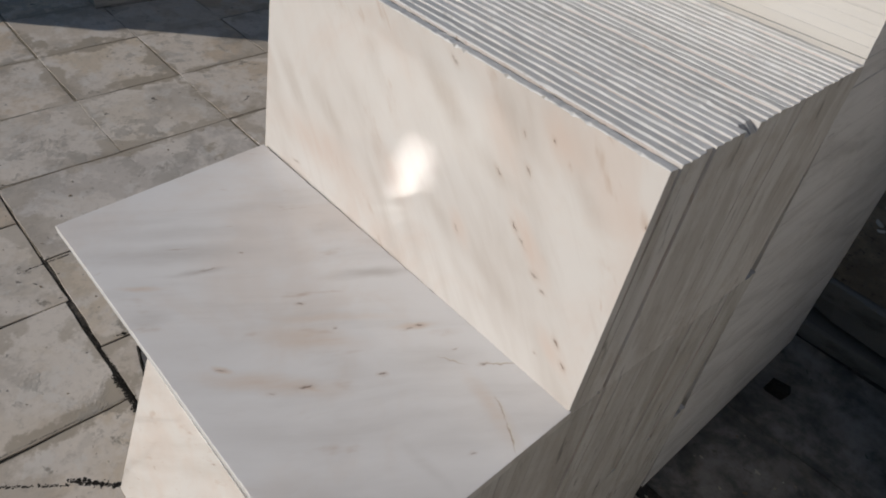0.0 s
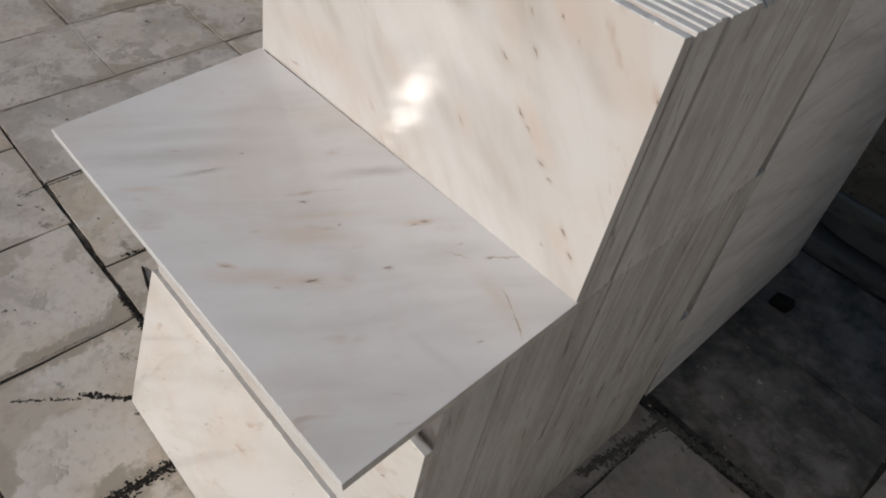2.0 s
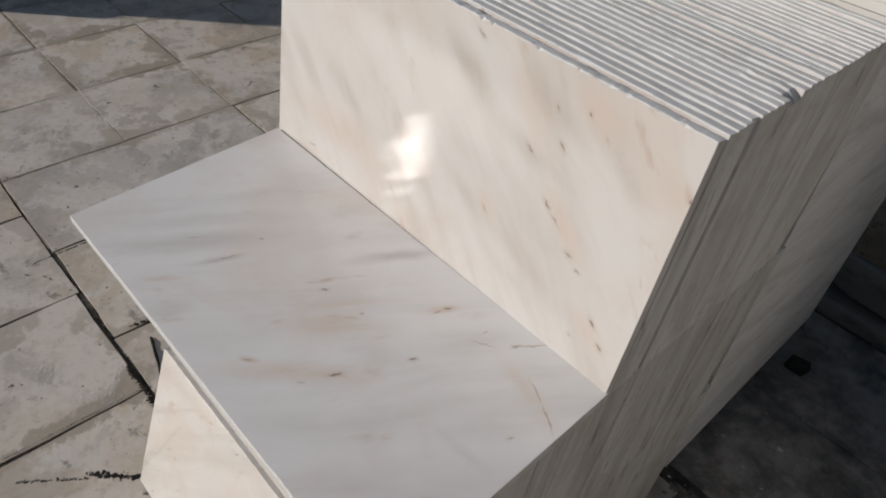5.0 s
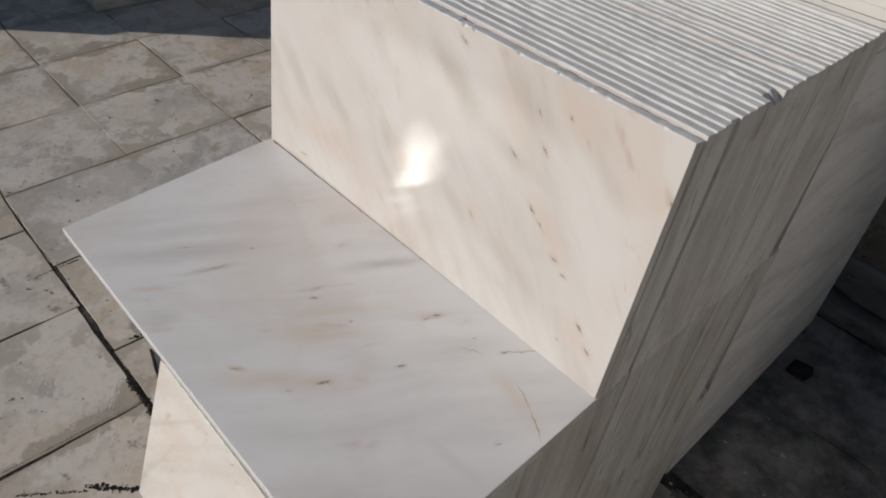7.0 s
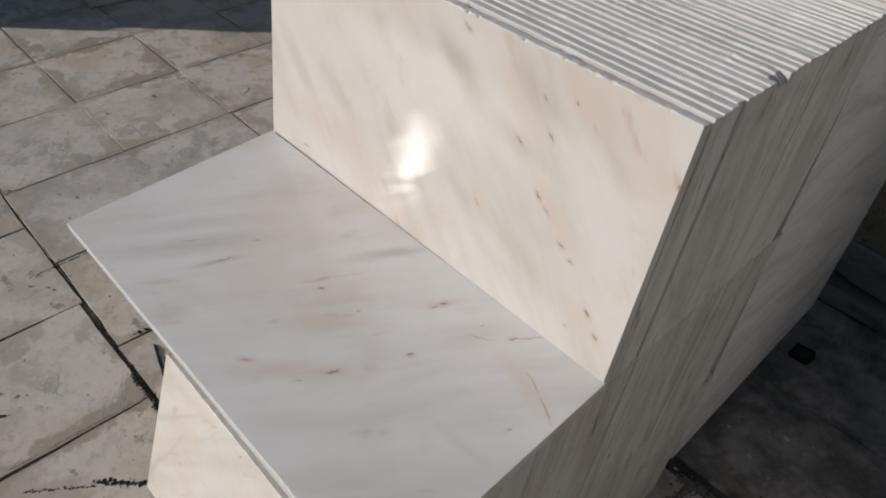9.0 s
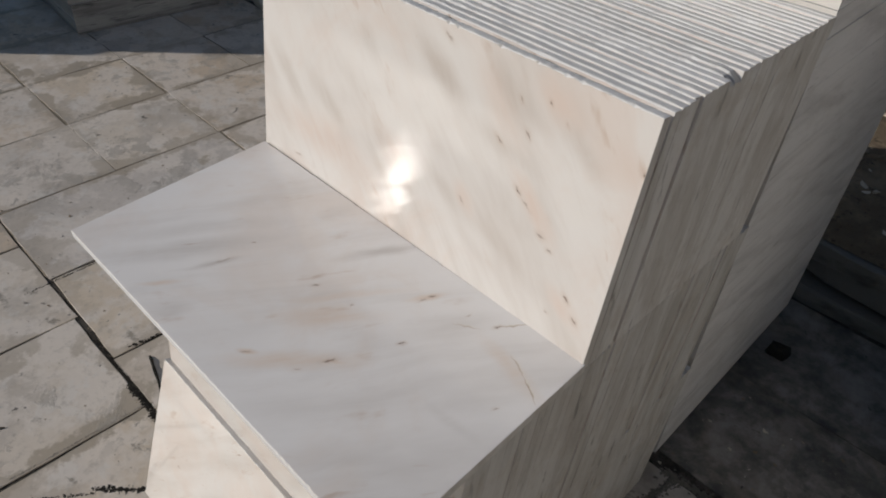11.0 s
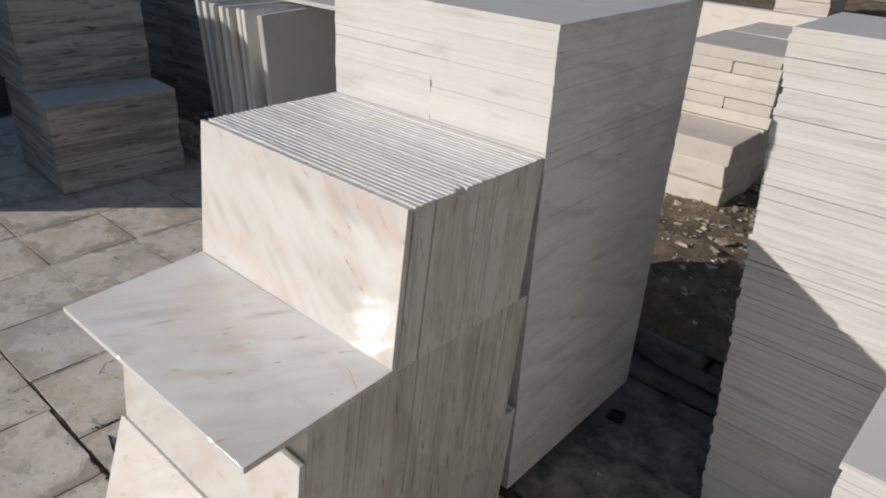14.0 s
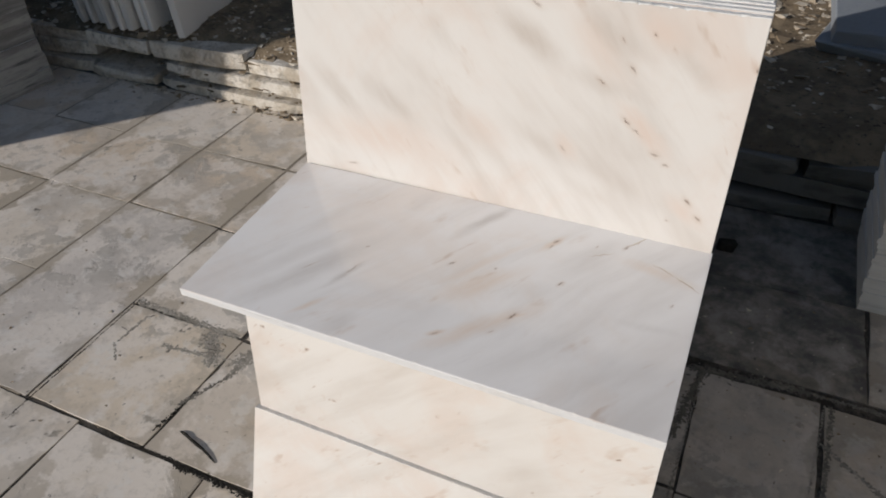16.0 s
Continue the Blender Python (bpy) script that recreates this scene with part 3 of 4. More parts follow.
def terrace_z(x, y):
    z = 0.150 + 0.045 * min(1, max(0, (y - 1.10) / 0.16)) + 0.022 * noise.noise(Vector((x * 2.2, y * 2.2, 0))) + 0.012 * noise.noise(Vector((x * 9, y * 9, 3)))
    return z + 0.03 * max(0, y - 2.6)


ground = solid("ground", hull("ground", box_points(900, 900, 0.2, 0.01), [EARTH]), pose(0, 0, -0.26), "dry brown earth of the stone yard", "ground", kind="structure")
terrace = sheet("earth_terrace", -5.5, 5.5, 1.115, 9.0, 330, 220, terrace_z, EARTH)
tagged(terrace, "raised bank of dry brown earth behind a low wall", "ground", kind="structure")

# ---- main stack: three tiers of tiles on edge ----
L, H, T = 0.6, 0.3, 0.012
LEANBACK = math.degrees(math.asin(0.036 / 0.3))
PITCH = 0.01206
TILES = [standing_tile("tile", L, H, T, 10 + i, [PLAIN_FACE, EDGE, TOPEDGE, CHIPPED], cut=0.0003, seg=40, wear=0.8, arris=3.4) for i in range(9)]
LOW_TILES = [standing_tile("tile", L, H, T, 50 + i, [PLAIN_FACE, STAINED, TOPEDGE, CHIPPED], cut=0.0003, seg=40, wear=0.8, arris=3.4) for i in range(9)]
NICKED = standing_tile("tile", L, H, T, 33, [PLAIN_FACE, EDGE, TOPEDGE, CHIPPED], seg=60, wear=0.6, nick=0.009, arris=3.0)
rng = random.Random(4)


def tier(label, y_front, y_back, z0, group, tiles, skip=0, slope=0.0, notch=0):
    """Tiles on edge from y_front to y_back at their feet, all leaning back."""
    st = thing("tile_tier", label, "tile stack", (0.3, y_front, z0), group)
    y = 0.0
    i = 0
    while y_front + y < y_back:
        dx, dz = rng.gauss(0, 0.00022), 0.0
        if i > 2 and rng.random() < 0.10:
            dx += rng.choice((-0.0024, 0.001, -0.0014))
        if i > 0:
            dz = rng.choice((0, 0, 0.0002, 0.0003, 0.0007, -0.0004)) + rng.gauss(0, 0.0002)
        if notch and i == notch:
            dx, dz = 0.0, 0.0
        grow = 1 + min(0.0, (y_front + y) * slope) / H
        piece("tile", NICKED if notch and i in (notch, notch + 1) else tiles[(i * 4 + skip) % 9], st, pose(dx, y + T / 2, dz, -LEANBACK + rng.gauss(0, 0.04), 0, rng.gauss(0, 0.05)) @ Matrix.Diagonal((1, 1, grow, 1)))
        y += PITCH + (0.0014 if rng.random() < 0.06 else rng.uniform(0, 0.00012))
        i += 1
    return st


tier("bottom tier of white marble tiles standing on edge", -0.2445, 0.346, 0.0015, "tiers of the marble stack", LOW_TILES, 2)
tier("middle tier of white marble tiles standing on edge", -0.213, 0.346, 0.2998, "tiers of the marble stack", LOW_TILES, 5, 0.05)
top_tier = tier("top tier of polished marble tiles standing on edge", 0.0, 0.346, 0.598, "tiers of the marble stack", TILES, notch=9)
# the tiles that show their faces
front_mesh = standing_tile("tile", L, H, T, 77, [FACE, EDGE, TOPEDGE, CHIPPED], cut=0.0008, seg=140, wear=0.9)
top_tier.children[0].data = front_mesh
top_tier.children[0].matrix_basis = pose(0, T / 2 - 0.0018, 0, -LEANBACK + 0.75, 0, -0.05)
solid("upright_tile", standing_tile("upright_tile", L, 0.53, T, 78, [FACE_LOW, EDGE, TOPEDGE, CHIPPED], seg=80), pose(0.305, -0.252, 0.002, -6.0, 0, 0),
                  "cream marble slab standing upright before the tiers", "marble tile")
low_mesh = standing_tile("leaning_tile", L, H, T, 79, [FACE_LOW, EDGE, TOPEDGE, CHIPPED], seg=80)
for k, (yy, zz) in enumerate(((-0.3305, 0.0035), (-0.3168, 0.003))):
    solid("leaning_tile", low_mesh, pose(0.3 + 0.004 * k, yy, zz, -19.4 + 0.5 * k, 0, 0), "cream polished marble tile leaning against the stack foot", "marble tile", "leaning tiles")
solid("shelf_tile", standing_tile("shelf_tile", L, 0.2990, T, 80, [SHELF, EDGE, TOPEDGE, SHELF], cut=0.0009, seg=140, wear=0.35),
              pose(0.302, -0.001, 0.6030, 93.0, 0, 0.45), "polished white marble tile with grey veins lying flat", "marble tile")


# ---- flat stacks ----
def flat_meshes(name, sx, sy, t, mats, pick, n=4, seed=0, rough=0.0006, cut=0.0009):
    r = random.Random(seed)
    return [hull(name, box_points(sx, sy, t, cut, r, rough), mats, pick) for _ in range(n)]


def end_or_flank(n):
    return 1 if abs(n.x) > 0.7 else (2 if abs(n.z) > 0.7 else 0)


back_stack = thing("flat_tile_stack", "tall stack of white marble tiles laid flat in two columns", "tile stack", m=pose(0.291, 0.696, 0.0, 0, 0, 1.0))
flat = flat_meshes("flat_tile", 0.3, 0.6, 0.0118, [FLAT_END, FLANK, TOPSAW], end_or_flank, 7, 3, 0.00012, 0.00018)
for side, x in ((0, -0.152), (1, 0.147)):
    z, i, run = 0.034, 0, 0
    while z < 1.128:
        if run <= 0:
            high = z > 0.72
            run = rng.choice((1, 2, 2, 3, 4, 6) if high else (3, 5, 6, 9, 12))
            gx, gy, gz = rng.gauss(0, 0.0003 if high else 0.0002), rng.gauss(0, 0.0026 if high else 0.0011), rng.uniform(-0.05, 0.05)
            z += rng.choice((0.0001, 0.0002, 0.0002, 0.0009)) if high else 0.0
        run -= 1
        slip = rng.uniform(0.0005, 0.002) if rng.random() < 0.12 else 0
        piece("flat_tile", flat[(i * 3) % 7], back_stack, pose(x + gx + rng.gauss(0, 0.00012) + 0.002 * z, gy * 0.5 + slip * 0.6 + rng.gauss(0, 0.0003), z, 0, 0, gz))
        z += 0.0118
        i += 1
bearer = hull("bearer", box_points(0.56, 0.06, 0.033, 0.003), [WALLSTONE])
for y in (-0.18, 0.2):
    piece("bearer", bearer, back_stack, pose(0, y, 0.0005))

right_stack = thing("grey_tile_stack", "tall stack of grey brushed stone tiles laid flat", "tile stack", (1.24, 0.89, 0.0), "grey tile stacks")
grey = flat_meshes("flat_tile", 0.6, 0.3, 0.0135, [GREY_END, GREY_END, TOPSAW], end_or_flank, 6, 8, 0.0007, 0.0005)
z, i = 0.001, 0
while z < 1.13:
    piece("flat_tile", grey[i % 6], right_stack, pose(-0.062 * z + rng.gauss(0, 0.0020), rng.gauss(0, 0.0007), z, 0, 0, rng.gauss(0, 0.06)))
    z += 0.0135 + (0.0011 if rng.random() < 0.12 else 0.00005)
    i += 1
near_stack = thing("grey_tile_stack", "stack of pale grey stone tiles laid flat", "tile stack", (1.56, 0.44, 0.0), "grey tile stacks")
z, i = 0.001, 0
while z < 0.62:
    piece("flat_tile", grey[i % 6], near_stack, pose(-0.03 + rng.gauss(0, 0.002), rng.gauss(0, 0.0007), z, 0, 0, rng.gauss(0, 0.06)))
    z += 0.0135 + (0.0011 if rng.random() < 0.12 else 0.00005)
    i += 1

left_stack = thing("stepped_stone_stack", "stepped stack of dark banded stone slabs in shade", "stone stack", m=pose(-2.244, 0.698, 0.0, 0, 0, -4))
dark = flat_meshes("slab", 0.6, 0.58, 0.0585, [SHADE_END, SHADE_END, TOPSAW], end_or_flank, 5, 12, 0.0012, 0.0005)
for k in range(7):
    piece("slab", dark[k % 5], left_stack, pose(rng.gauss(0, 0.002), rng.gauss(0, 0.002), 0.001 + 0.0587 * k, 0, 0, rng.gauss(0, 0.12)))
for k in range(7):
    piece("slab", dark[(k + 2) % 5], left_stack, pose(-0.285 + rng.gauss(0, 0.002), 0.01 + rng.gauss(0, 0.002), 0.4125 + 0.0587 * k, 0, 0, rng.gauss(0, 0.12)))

# tall stack of slabs added beyond the view, so that its shade lies over the yard
caster_stack = thing("slab_stack", "unseen tall stack of grey slabs, added to cast shade", "stone stack", (-3.816, -0.59, 0.0))
tall = flat_meshes("slab", 1.9, 0.62, 0.058, [SHADE_END, SHADE_END, TOPSAW], end_or_flank, 3, 15, 0.002, 0.003)
for k in range(25):
    piece("slab", tall[k % 3], caster_stack, pose(-0.045 if k > 10 else 0.0, 0, 0.001 + 0.0585 * k))


# second unseen stack, added to keep the sun off the earth bank's stacks
rear_caster = thing("slab_stack", "unseen tall stack of grey slabs, added to cast shade", "stone stack", (-4.42, -0.59, 0.0))
for k in range(36):
    piece("slab", tall[k % 3], rear_caster, pose(0, 0.64, 0.001 + 0.0585 * k))


# ---- upright slabs on the terrace ----
upright = [hull("upright_slab", box_points(0.026, 0.6, 0.62, 0.002, random.Random(s), 0.003), [UPRIGHT]) for s in range(4)]
ux = [-1.885, -1.852, -1.80, -1.768, -1.725, -1.69, -1.64, -1.605, -1.56, -1.528]
for k, x in enumerate(ux):
    solid("upright_slab", upright[k % 4], pose(x, 1.43 + rng.uniform(-0.025, 0.02), 0.19, 0, -6.5 + 2.5 * k / 9, rng.uniform(-1.5, 1.5)),
          "pale stone slab standing on its short edge", "stone slab", "upright slabs")
solid("broad_slab", hull("broad_slab", box_points(0.03, 0.75, 0.62, 0.002), [BROAD]), pose(-1.44, 1.50, 0.19, 0, -4.0, 12), "dark grey smooth stone slab standing upright", "stone slab", "upright slabs")
solid("loose_slab", hull("loose_slab", box_points(0.5, 0.4, 0.02, 0.002), [UPRIGHT]), pose(-1.45, 1.6, 0.825, 0, 1, 8), "pale stone slab lying on upright slabs", "stone slab")


# ---- low dry wall ----
wall = thing("low_wall", "low dry wall of rough pale stone slabs", "wall", kind="structure")
wr = random.Random(21)


def rough_stone(w, d, h, mat):
    """A broken slab with uneven top, foot and ends."""
    pts = []
    n = max(3, int(w / 0.07))
    for i in range(n + 1):
        x = -w / 2 + w * i / n
        inset = wr.uniform(0.0, 0.018) if i in (0, n) else wr.uniform(-0.004, 0.007)
        for y in (-d / 2 + inset, d / 2 - inset):
            pts += [(x + wr.uniform(-0.012, 0.012), y, h - wr.uniform(0, 0.012)), (x + wr.uniform(-0.012, 0.012), y + wr.uniform(-0.006, 0.006), wr.uniform(0, 0.009)),
                    (x, y + wr.uniform(-0.008, 0.004), h * wr.uniform(0.3, 0.7))]
    return hull("wall_stone", pts, [mat])


for c, (z0, hh) in enumerate(((-0.005, 0.055), (0.05, 0.06), (0.108, 0.066))):
    x = -4.2 + 0.13 * c
    while x < 3.6:
        w = wr.uniform(0.32, 0.80)
        d = wr.uniform(0.13, 0.18)
        if wr.random() > (0.14 if c == 0 else 0.05):
            # right of x = 0.1 the stones get the colour darkened for shade
            piece("wall_stone", rough_stone(w - wr.uniform(0.004, 0.04), d, hh - wr.uniform(0.0, 0.012), SHADED_WALLSTONE if x > 0.1 else WALLSTONE), wall,
                  pose(x + w / 2, 1.085 + d / 2 + wr.uniform(-0.018, 0.018) + 0.008 * c, z0, wr.uniform(-3, 3), wr.uniform(-1.5, 1.5), wr.uniform(-4, 4)))
        x += w


# ---- far stacks and loose blocks ----
far_stack = thing("block_stack", "stepped stack of thick pale limestone blocks", "stone stack", (0.14, 2.36, 0.19))
br = random.Random(31)


def block(sx, sy, sz, rough=0.006):
    return hull("block", box_points(sx, sy, sz, 0.004, br, rough), [BLOCK])


for k in range(3):
    piece("block", block(0.42, 0.32, 0.091), far_stack, pose(br.uniform(-0.004, 0.004), -0.09, 0.0915 * k, 0, 0, br.uniform(-0.6, 0.6)))
    piece("block", block(0.41, 0.42, 0.091), far_stack, pose(0.004, 0.29, 0.0915 * k, 0, 0, br.uniform(-0.6, 0.6)))
    piece("block", block(0.41, 0.42, 0.091), far_stack, pose(0.004, 0.72, 0.0915 * k, 0, 0, br.uniform(-0.6, 0.6)))
for k in range(6):
    for x, w in (((-0.095, 0.22), (0.125, 0.205)) if k in (4, 1) else ((0.01, 0.43),)):
        for y, d in ((0.285, 0.43), (0.715, 0.41)):
            piece("block", block(w, d, 0.050, 0.0025), far_stack, pose(x + br.uniform(-0.006, 0.006), y, 0.2755 + 0.0515 * k, 0, 0, br.uniform(-0.6, 0.6)))
solid("leaning_slab", hull("leaning_slab", box_points(0.66, 0.05, 0.64, 0.004, br, 0.005), [BLOCK]), pose(-0.12, 3.37, 0.18, -3, 0, -2), "broad pale limestone slab standing behind the block stack", "stone slab")
rear_stack = thing("block_stack", "distant stack of thick pale limestone blocks", "stone stack", (-0.95, 7.1, 0.30))
for k in range(5):
    piece("block", block(0.5, 0.5, 0.1), rear_stack, pose(br.uniform(-0.02, 0.02), 0, 0.1 * k, 0, 0, br.uniform(-2, 2)))
solid("fallen_slab", hull("fallen_slab", box_points(0.46, 0.36, 0.045, 0.004, br, 0.012), [BLOCK]), pose(0.61, 2.72, 0.20, 2, 1, -14), "pale limestone slab lying on the rubble", "stone slab")
solid("loose_block", block(0.32, 0.2, 0.05), pose(0.71, 2.80, 0.254, 3, 6, -34), "rough sunlit block of pale limestone", "stone block", "loose blocks")
for k in range(2):
    solid("tilted_slab", hull("tilted_slab", box_points(0.035, 0.3, 0.26, 0.003, br, 0.008), [BLOCK]), pose(0.80 + 0.05 * k, 2.98 - 0.05 * k, 0.18, 0, 32, -20), "pale limestone slab tilted against the tarpaulin", "stone slab", "tilted slabs")
for k in range(2):
    solid("grey_slab", hull("grey_slab", box_points(0.46, 0.46 - 0.04 * k, 0.032, 0.003, br, 0.014), [SLATE]), pose(1.02, 1.99 + 0.03 * k, 0.188 + 0.036 * k, 1, 2, -10 + 12 * k), "blue-grey stone slab lying on the earth", "stone slab", "grey slabs")


def draped_cover(name, rx, ry, h):
    """A heap under a sheet that hangs in folds."""
    vs, fs, nu, nv = [], [], 72, 26
    for j in range(nv + 1):
        f = j / nv
        for i in range(nu):
            a = 2 * math.pi * i / nu
            fold = 1 + 0.03 * math.sin(7 * a + 3 * f) * f + 0.015 * noise.noise(Vector((math.cos(a) * 3, math.sin(a) * 3, f * 4)))
            r = min(1.0, f * 1.6) ** 0.8 * fold * (1 + 0.12 * f)
            z = h * (1 - max(0.0, (f - 0.35) / 0.65) ** 1.15) - 0.05 * h * min(1.0, f * 1.6) ** 2
            vs.append((rx * r * math.cos(a), ry * r * math.sin(a), max(0.0, z)))
    for j in range(nv):
        for i in range(nu):
            k = (i + 1) % nu
            fs.append((j * nu + i, j * nu + k, (j + 1) * nu + k, (j + 1) * nu + i))
    me = mesh_of(name, vs, fs, [TARP])
    for p in me.polygons:
        p.use_smooth = True
    return me


solid("tarpaulin_cover", draped_cover("tarpaulin_cover", 0.60, 0.5, 1.0), pose(1.10, 3.72, 0.19, 0, 0, 12), "heap covered with a dark grey tarpaulin", "tarpaulin")
back_wall = solid("back_wall", hull("back_wall", box_points(9, 0.3, 2.6, 0.02), [DARKWALL]), pose(3.4, 8.6, 0.0, 0, 0, -4), "added dark grey wall closing the yard", "wall", kind="structure")

# wall out of view, added to hold back sky light from the right
side_wall = solid("side_wall", hull("side_wall", box_points(0.3, 9, 2.7, 0.02), [DARKWALL]), pose(2.75, 0.4, -0.06), "added dark grey wall closing the yard", "wall", kind="structure")
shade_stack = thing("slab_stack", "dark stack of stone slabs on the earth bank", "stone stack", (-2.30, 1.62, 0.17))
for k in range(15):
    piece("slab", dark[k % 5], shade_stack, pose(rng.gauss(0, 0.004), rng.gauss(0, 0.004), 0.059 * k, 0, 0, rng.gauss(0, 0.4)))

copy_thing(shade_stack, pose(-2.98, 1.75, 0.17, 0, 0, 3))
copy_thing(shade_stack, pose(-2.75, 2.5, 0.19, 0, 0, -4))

# ---- rubble ----
def chips(name, count, seed, area, size, mat, ground_z=terrace_z):
    r = random.Random(seed)
    verts, faces = [], []
    for _ in range(count):
        x, y = area(r)
        s = size(r)
        base = ground_z(x, y)
        bm = bmesh.new()
        for _ in range(8):
            bm.verts.new((x + r.uniform(-s, s), y + r.uniform(-s, s) * 0.8, base + r.uniform(-0.3, 0.75) * s * 0.6))
        bmesh.ops.convex_hull(bm, input=bm.verts)
        bm.verts.ensure_lookup_table()
        at = {}
        for f in bm.faces:
            for v in f.verts:
                if v not in at:
                    at[v] = len(verts)
                    verts.append(tuple(v.co))
            faces.append(tuple(at[v] for v in f.verts))
        bm.free()
    return new(name, mesh_of(name, verts, faces, [mat]))


rubble = chips("rubble", 3600, 5, lambda r: (r.uniform(-0.1, 1.3), 1.2 + 1.9 * r.random() ** 0.55), lambda r: min(0.05, 0.003 + r.expovariate(1 / 0.0075)), CHIP)
tagged(rubble, "broken stone chips scattered over the earth", "rubble", kind="stuff")
rubble_left = chips("rubble", 1500, 6, lambda r: (r.uniform(-2.2, -0.1), 1.13 + abs(r.gauss(0, 0.22))), lambda r: min(0.03, 0.003 + r.expovariate(1 / 0.006)), CHIP)
tagged(rubble_left, "small stone chips on the earth bank", "rubble", kind="stuff")

rubble_foot = chips("rubble", 420, 8, lambda r: (r.uniform(-1.75, 0.1), 1.075 - abs(r.gauss(0, 0.028))), lambda r: min(0.022, 0.003 + r.expovariate(1 / 0.005)), CHIP, lambda x, y: 0.001)
tagged(rubble_foot, "small stone chips and grit along the wall foot", "rubble", kind="stuff")

spill = chips("rubble", 260, 12, lambda r: (r.gauss(-0.62, 0.42), 1.10 + r.gauss(0, 0.03)), lambda r: min(0.03, 0.004 + r.expovariate(1 / 0.008)), EARTH, lambda x, y: 0.006 + 0.13 * max(0.0, min(1.0, (y - 1.085) / 0.05)))
tagged(spill, "crumbled earth and stone spilling over the low wall", "rubble", kind="stuff")
grit = chips("grit", 900, 9, lambda r: (r.choice((r.uniform(-1.2, 0.0), r.uniform(0.6, 1.1))), r.uniform(-0.7, 0.7)), lambda r: min(0.009, 0.0012 + r.expovariate(1 / 0.0012)), CHIP, lambda x, y: 0.0008)
tagged(grit, "fine stone grit scattered over the paving", "grit", kind="stuff")

# ---- pavement ----
bed = hull("pavement", box_points(12, 4.0, 0.05, 0.002), [BED])
pavement = solid("pavement", bed, pose(0, -0.86, -0.0515), "worn paving of irregular marble offcuts with dark joints", "pavement", kind="structure")
pr = random.Random(17)


TONES = ((0.67, 0.58, 0.475, 1), (0.62, 0.55, 0.475, 1), (0.59, 0.545, 0.505, 1), (0.63, 0.53, 0.425, 1), (0.69, 0.62, 0.54, 1))


def paver(x0, x1, y0, y1, joint=0.005, mat=PAVER, tone=None):
    j = [joint * pr.uniform(0.5, 1.5) for _ in range(4)]
    q = [(x0 + j[0], y0 + j[1]), (x1 - j[2], y0 + j[1]), (x1 - j[2], y1 - j[3]), (x0 + j[0], y1 - j[3])]
    q = [(x + pr.uniform(-0.004, 0.004), y + pr.uniform(-0.004, 0.004)) for x, y in q]
    cx, cy = (x0 + x1) / 2, (y0 + y1) / 2
    n, loop = 7, []
    for a, b in zip(q, q[1:] + q[:1]):
        for i in range(n):
            f = i / n
            w = 0.0 if i == 0 else 0.0018
            loop.append((a[0] + (b[0] - a[0]) * f + pr.gauss(0, w * 0.6), a[1] + (b[1] - a[1]) * f + pr.gauss(0, w * 0.6)))
    verts = []
    for z, k in ((-0.03, 0.0), (-0.0006, 0.0), (0.0, 0.0006)):
        for x, y in loop:
            d = math.hypot(x - cx, y - cy)
            verts.append((x - (x - cx) / d * k - cx, y - (y - cy) / d * k - cy, z))
    m = len(loop)
    faces = [(r * m + i, r * m + (i + 1) % m, (r + 1) * m + (i + 1) % m, (r + 1) * m + i) for r in range(2) for i in range(m)]
    faces += [tuple(range(2 * m, 3 * m))]
    me = mesh_of("paver", verts, faces, [mat])
    stone = piece("paver", me, pavement, pose(cx, cy + 0.86, 0.0525 + pr.gauss(0, 0.00012), pr.gauss(0, 0.012), pr.gauss(0, 0.012)))
    pick = pr.choice(TONES)
    stone.color = tone or pick


GRIT = earthy("dark_mortar", (0.16, 0.148, 0.13), (0.26, 0.24, 0.21), (0.09, 0.083, 0.075), 25)
band = hull("mortar_strip", box_points(1.4, 0.03, 0.05, 0.001), [GRIT])
piece("mortar_strip", band, pavement, pose(1.2, 0.42 + 0.86, 0.0515 - 0.0525))
FILL = earthy("beige_joint_mortar", (0.22, 0.19, 0.15), (0.36, 0.31, 0.25), (0.10, 0.085, 0.068), 12)
for fx0, fx1, fy0, fy1 in ((-3.4, -0.69, -0.24, 1.08), (-0.685, 0.30, 0.43, 1.08)):
    bed_fill = hull("mortar_bed", box_points(fx1 - fx0, fy1 - fy0, 0.04, 0.001), [FILL])
    piece("mortar_bed", bed_fill, pavement, pose((fx0 + fx1) / 2, (fy0 + fy1) / 2 + 0.86, 0.0116))
YS = [-0.24, 0.085, 0.42, 0.75, 1.075]
for c in range(-8, 3):
    x0 = -0.675 + 0.335 * c
    ys = [-0.24, 0.42, 0.75, 1.075] if c == -1 else YS
    for a, b in zip(ys, ys[1:]):
        paver(x0, x0 + 0.335, a, b, 0.0028 if x0 < -1.0 else 0.004, PAVER, {(-1, -0.24): TONES[2], (0, -0.24): TONES[0], (-2, 0.085): TONES[4], (0, 0.42): TONES[3], (-1, 0.42): TONES[3]}.get((c, a)))
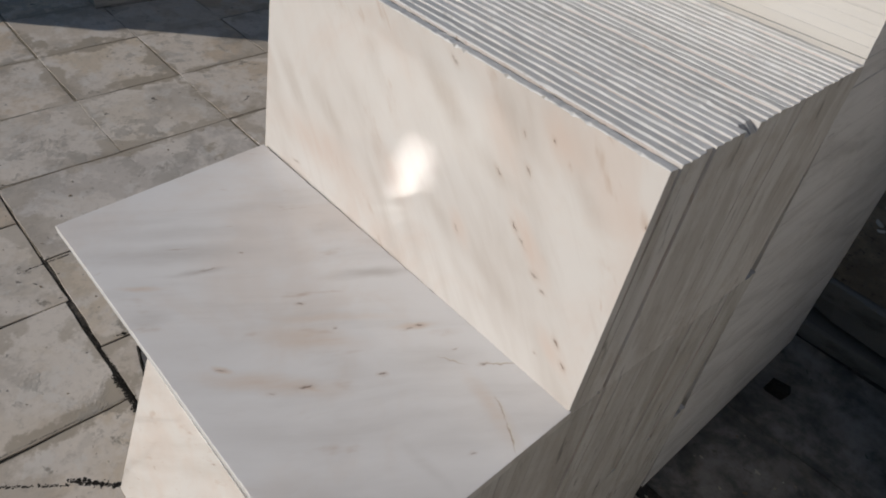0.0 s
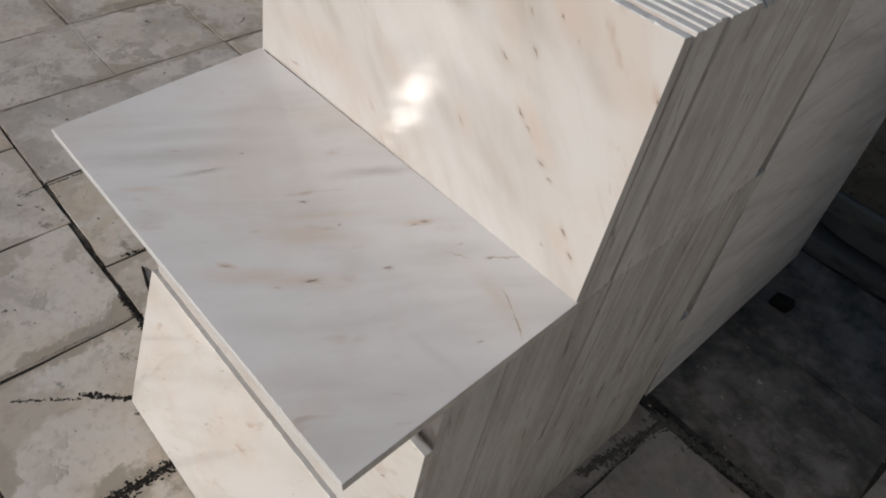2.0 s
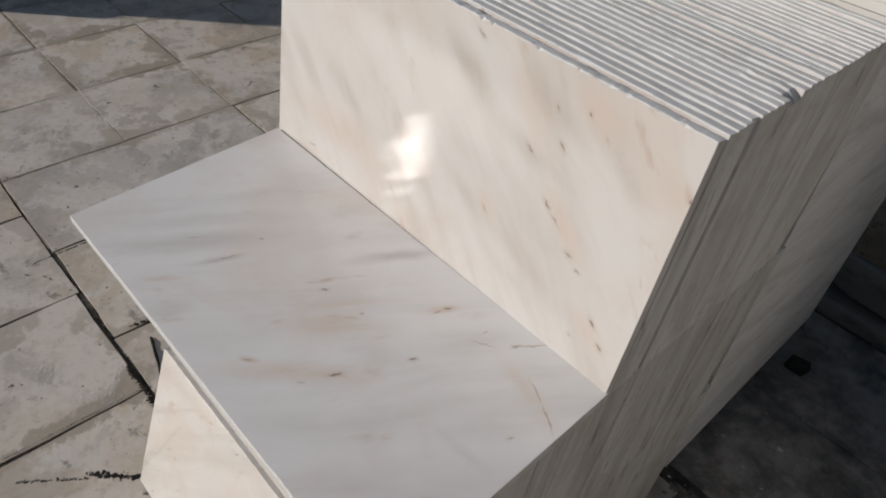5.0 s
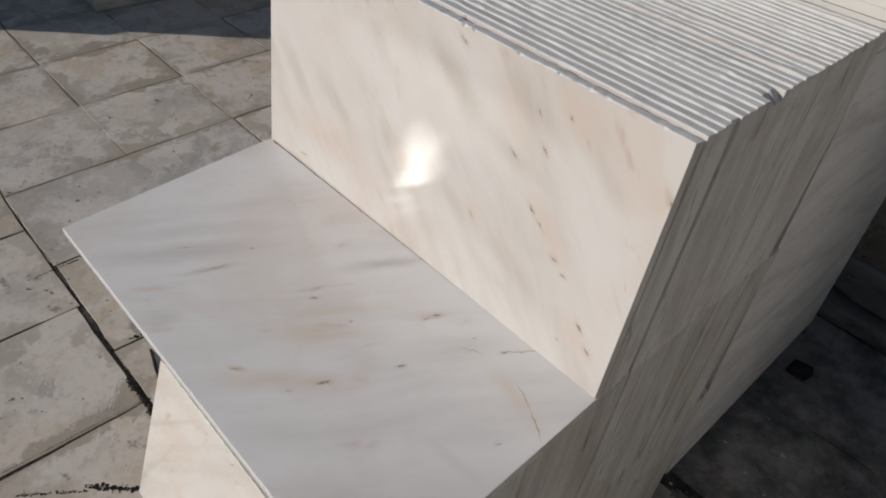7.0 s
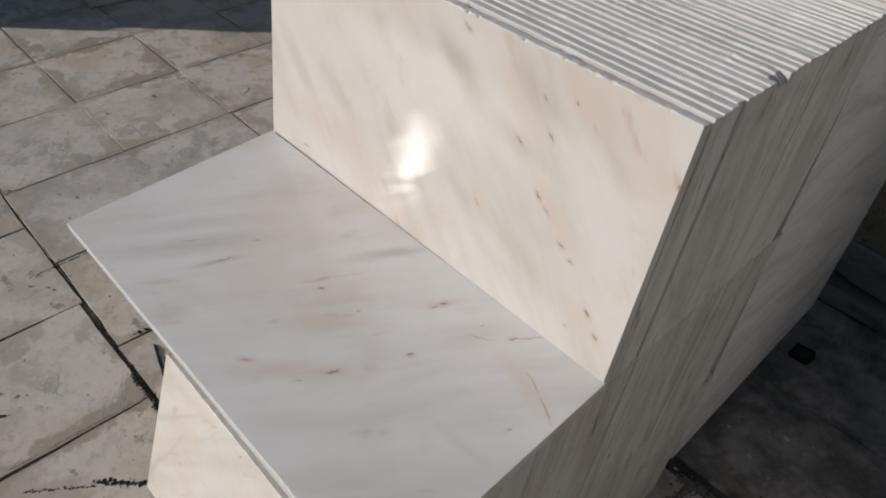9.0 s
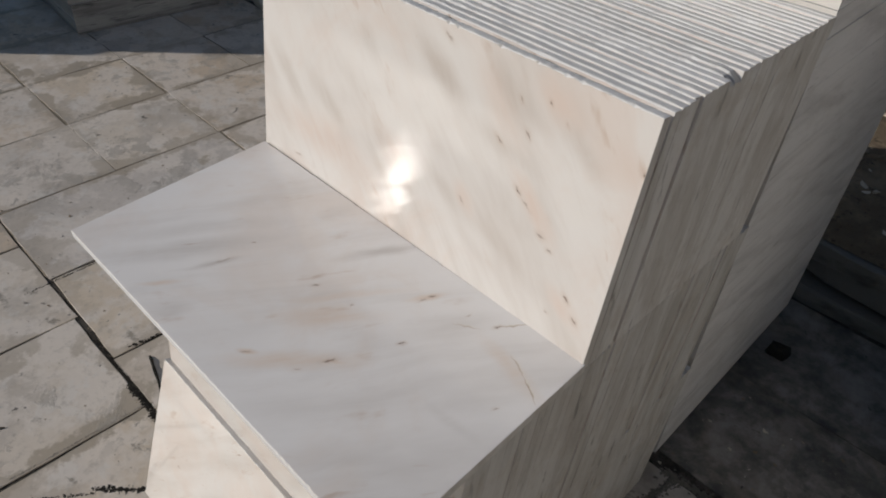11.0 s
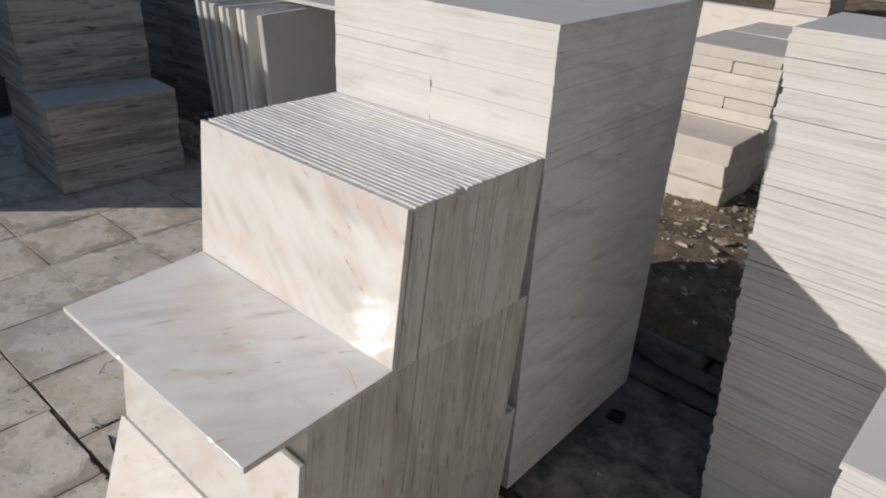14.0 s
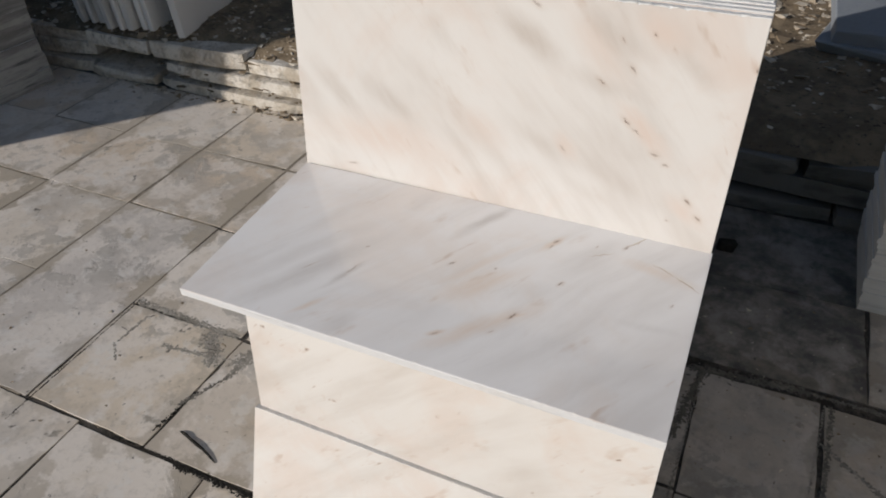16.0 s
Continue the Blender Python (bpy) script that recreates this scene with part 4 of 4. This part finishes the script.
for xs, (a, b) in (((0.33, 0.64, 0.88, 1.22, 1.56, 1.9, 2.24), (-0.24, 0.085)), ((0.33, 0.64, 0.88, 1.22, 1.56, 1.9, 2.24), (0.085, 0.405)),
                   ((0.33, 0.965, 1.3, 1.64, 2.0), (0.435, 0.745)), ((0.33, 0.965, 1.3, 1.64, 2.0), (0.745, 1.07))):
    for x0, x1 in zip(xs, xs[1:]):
        # pavers in the stack's shade take the darkened stone, sunlit ones the clean
        paver(x0, x1, a, b, 0.0035, (SHADED_GRIMY if a > 0.7 else SHADED_SOILED if a > 0.4 and x0 < 0.9 else SHADED_DUSTY) if x0 < 1.2 else PAVER)
for row in range(5):
    y1 = -0.24 - 0.33 * row
    for c in range(-8, 8):
        x0 = -0.845 + 0.333 * c + (0.14 if row % 2 else 0)
        paver(x0, x0 + 0.333, y1 - 0.33, y1, 0.0034, PAVER, TONES[pr.choice((0, 0, 3, 4))])

# ---- small things on the paving ----
lv, lf = [], []
for i in range(9):
    f = i / 8
    w = 0.016 * math.sin(math.pi * (0.08 + 0.9 * f)) * (1 + 0.25 * (i % 2))
    zc = 0.002 + 0.006 * math.sin(f * 2.4)
    lv += [(-0.035 + 0.07 * f, -w, zc + 0.006), (-0.035 + 0.07 * f, 0, zc), (-0.035 + 0.07 * f, w, zc + 0.009)]
for i in range(8):
    a, b = 3 * i, 3 * i + 3
    lf += [(a, a + 1, b + 1, b), (a + 1, a + 2, b + 2, b + 1)]
leaf = solid("dry_leaf", mesh_of("dry_leaf", lv, lf, [LEAF]), pose(-0.400, -0.514, 0.001, 0, 0, 70), "curled brown dry leaf on the paving", "leaf")
leaf.modifiers.new("thick", 'SOLIDIFY').thickness = 0.0006
dr = random.Random(41)


def dirt(x0, y0, x1, y1, w, n=60):
    """A ragged streak of black dirt and dead moss."""
    vs, fs = [], []
    for _ in range(n):
        f, s = dr.random(), min(0.0036, w * 0.4) * dr.uniform(0.25, 1.0)
        cx, cy = x0 + (x1 - x0) * f + dr.gauss(0, w * 0.25), y0 + (y1 - y0) * f + dr.gauss(0, w * 0.25)
        k, o = 6, len(vs)
        hgt = dr.uniform(0.0004, 0.0016)
        for i in range(k):
            a = 2 * math.pi * i / k
            r = s * dr.uniform(0.6, 1.3)
            vs.append((cx + r * math.cos(a), cy + r * math.sin(a), 0.0002))
        vs.append((cx, cy, hgt))
        fs += [(o + i, o + (i + 1) % k, o + k) for i in range(k)]
    return vs, fs


streaks = [(0.153, -0.46, 0.155, -0.30, 0.026), (-0.25, -0.245, -0.02, -0.243, 0.014), (-0.42, -0.243, -0.25, -0.238, 0.008),
           (-0.31, 0.02, -0.24, 0.10, 0.045), (-0.07, -0.40, 0.0, -0.325, 0.012), (-0.35, -0.2, -0.335, -0.08, 0.008),
           (-0.66, -0.3, -0.665, 0.1, 0.005), (0.86, 0.1, 0.885, 0.40, 0.006), (0.88, 0.30, 1.05, 0.17, 0.010),
           (0.63, 0.0, 0.645, 0.40, 0.006), (-0.19, -0.5, -0.185, -0.25, 0.004)]
streaks += [(0.62, 0.405, 0.84, 0.425, 0.024), (0.84, 0.425, 1.25, 0.42, 0.012), (0.61, 0.2, 0.645, 0.40, 0.02), (0.885, 0.09, 0.90, 0.40, 0.010), (1.07, 0.36, 1.10, 0.355, 0.022), (0.93, 0.53, 0.95, 0.56, 0.008), (0.97, 0.14, 0.99, 0.13, 0.014), (-0.345, -0.12, -0.30, -0.02, 0.012), (-0.30, -0.02, -0.29, 0.08, 0.018), (-0.50, 0.0, -0.40, 0.01, 0.012),
            (-0.66, 0.095, -0.36, 0.088, 0.022), (-0.61, -0.03, -0.605, 0.06, 0.008), (-0.615, -0.04, -0.57, -0.08, 0.007), (-0.42, 0.07, -0.36, 0.0, 0.04)]
streaks += [(-0.13, -0.498, -0.06, -0.40, 0.006)]
for i, (x0, y0, x1, y1, w) in enumerate(streaks):
    vs, fs = dirt(x0, y0, x1, y1, w, max(40, int(0.8 * (w + math.hypot(x1 - x0, y1 - y0)) * w / min(0.0026, w * 0.4) ** 2)))
    solid("joint_dirt", mesh_of("joint_dirt", vs, fs, [CHAR if (i < 7 and i != 3) or i == len(streaks) - 1 else GRIT if 11 <= i < 19 else MORTAR]), pose(0, 0, 0.0008), "dark dirt and dead moss along the joints", "dirt", "joint dirt", "stuff")

def twig(length, width, mat, seed):
    """A short bent piece of dry wood, thicker at one end."""
    r = random.Random(seed)
    vs, fs, n, k = [], [], 9, 7
    for i in range(n):
        f = i / (n - 1)
        cx, cy = length * (f - 0.5), 0.02 * length * math.sin(2.6 * f) + r.gauss(0, width * 0.08)
        rad = width * (0.5 - 0.22 * f) * r.uniform(0.8, 1.15) * (0.55 if i in (0, n - 1) else 1)
        vs += [(cx, cy + rad * math.cos(2 * math.pi * j / k), rad * (0.85 + 0.8 * math.sin(2 * math.pi * j / k))) for j in range(k)]
    for i in range(n - 1):
        fs += [(i * k + j, i * k + (j + 1) % k, (i + 1) * k + (j + 1) % k, (i + 1) * k + j) for j in range(k)]
    fs += [tuple(range(k)), tuple(range((n - 1) * k, n * k))]
    return mesh_of("twig", vs, fs, [mat])


solid("twig", twig(0.118, 0.008, CHAR, 3), pose(-0.239, -0.194, 0.0012, 0, 0, -16), "short charred twig lying on the paving", "twig", "twigs")
solid("twig", twig(0.104, 0.008, WOOD, 4), pose(-0.333, -0.514, 0.0012, 0, 0, 64), "thin brown twig beside the dry leaf", "twig", "twigs")
solid("dark_stone", hull("dark_stone", [(dr.uniform(-0.028, 0.028), dr.uniform(-0.02, 0.02), dr.uniform(0, 0.026)) for _ in range(26)], [CHAR]), pose(0.632, 0.862, 0.0), "small dark stone lying at the stack foot", "stone")
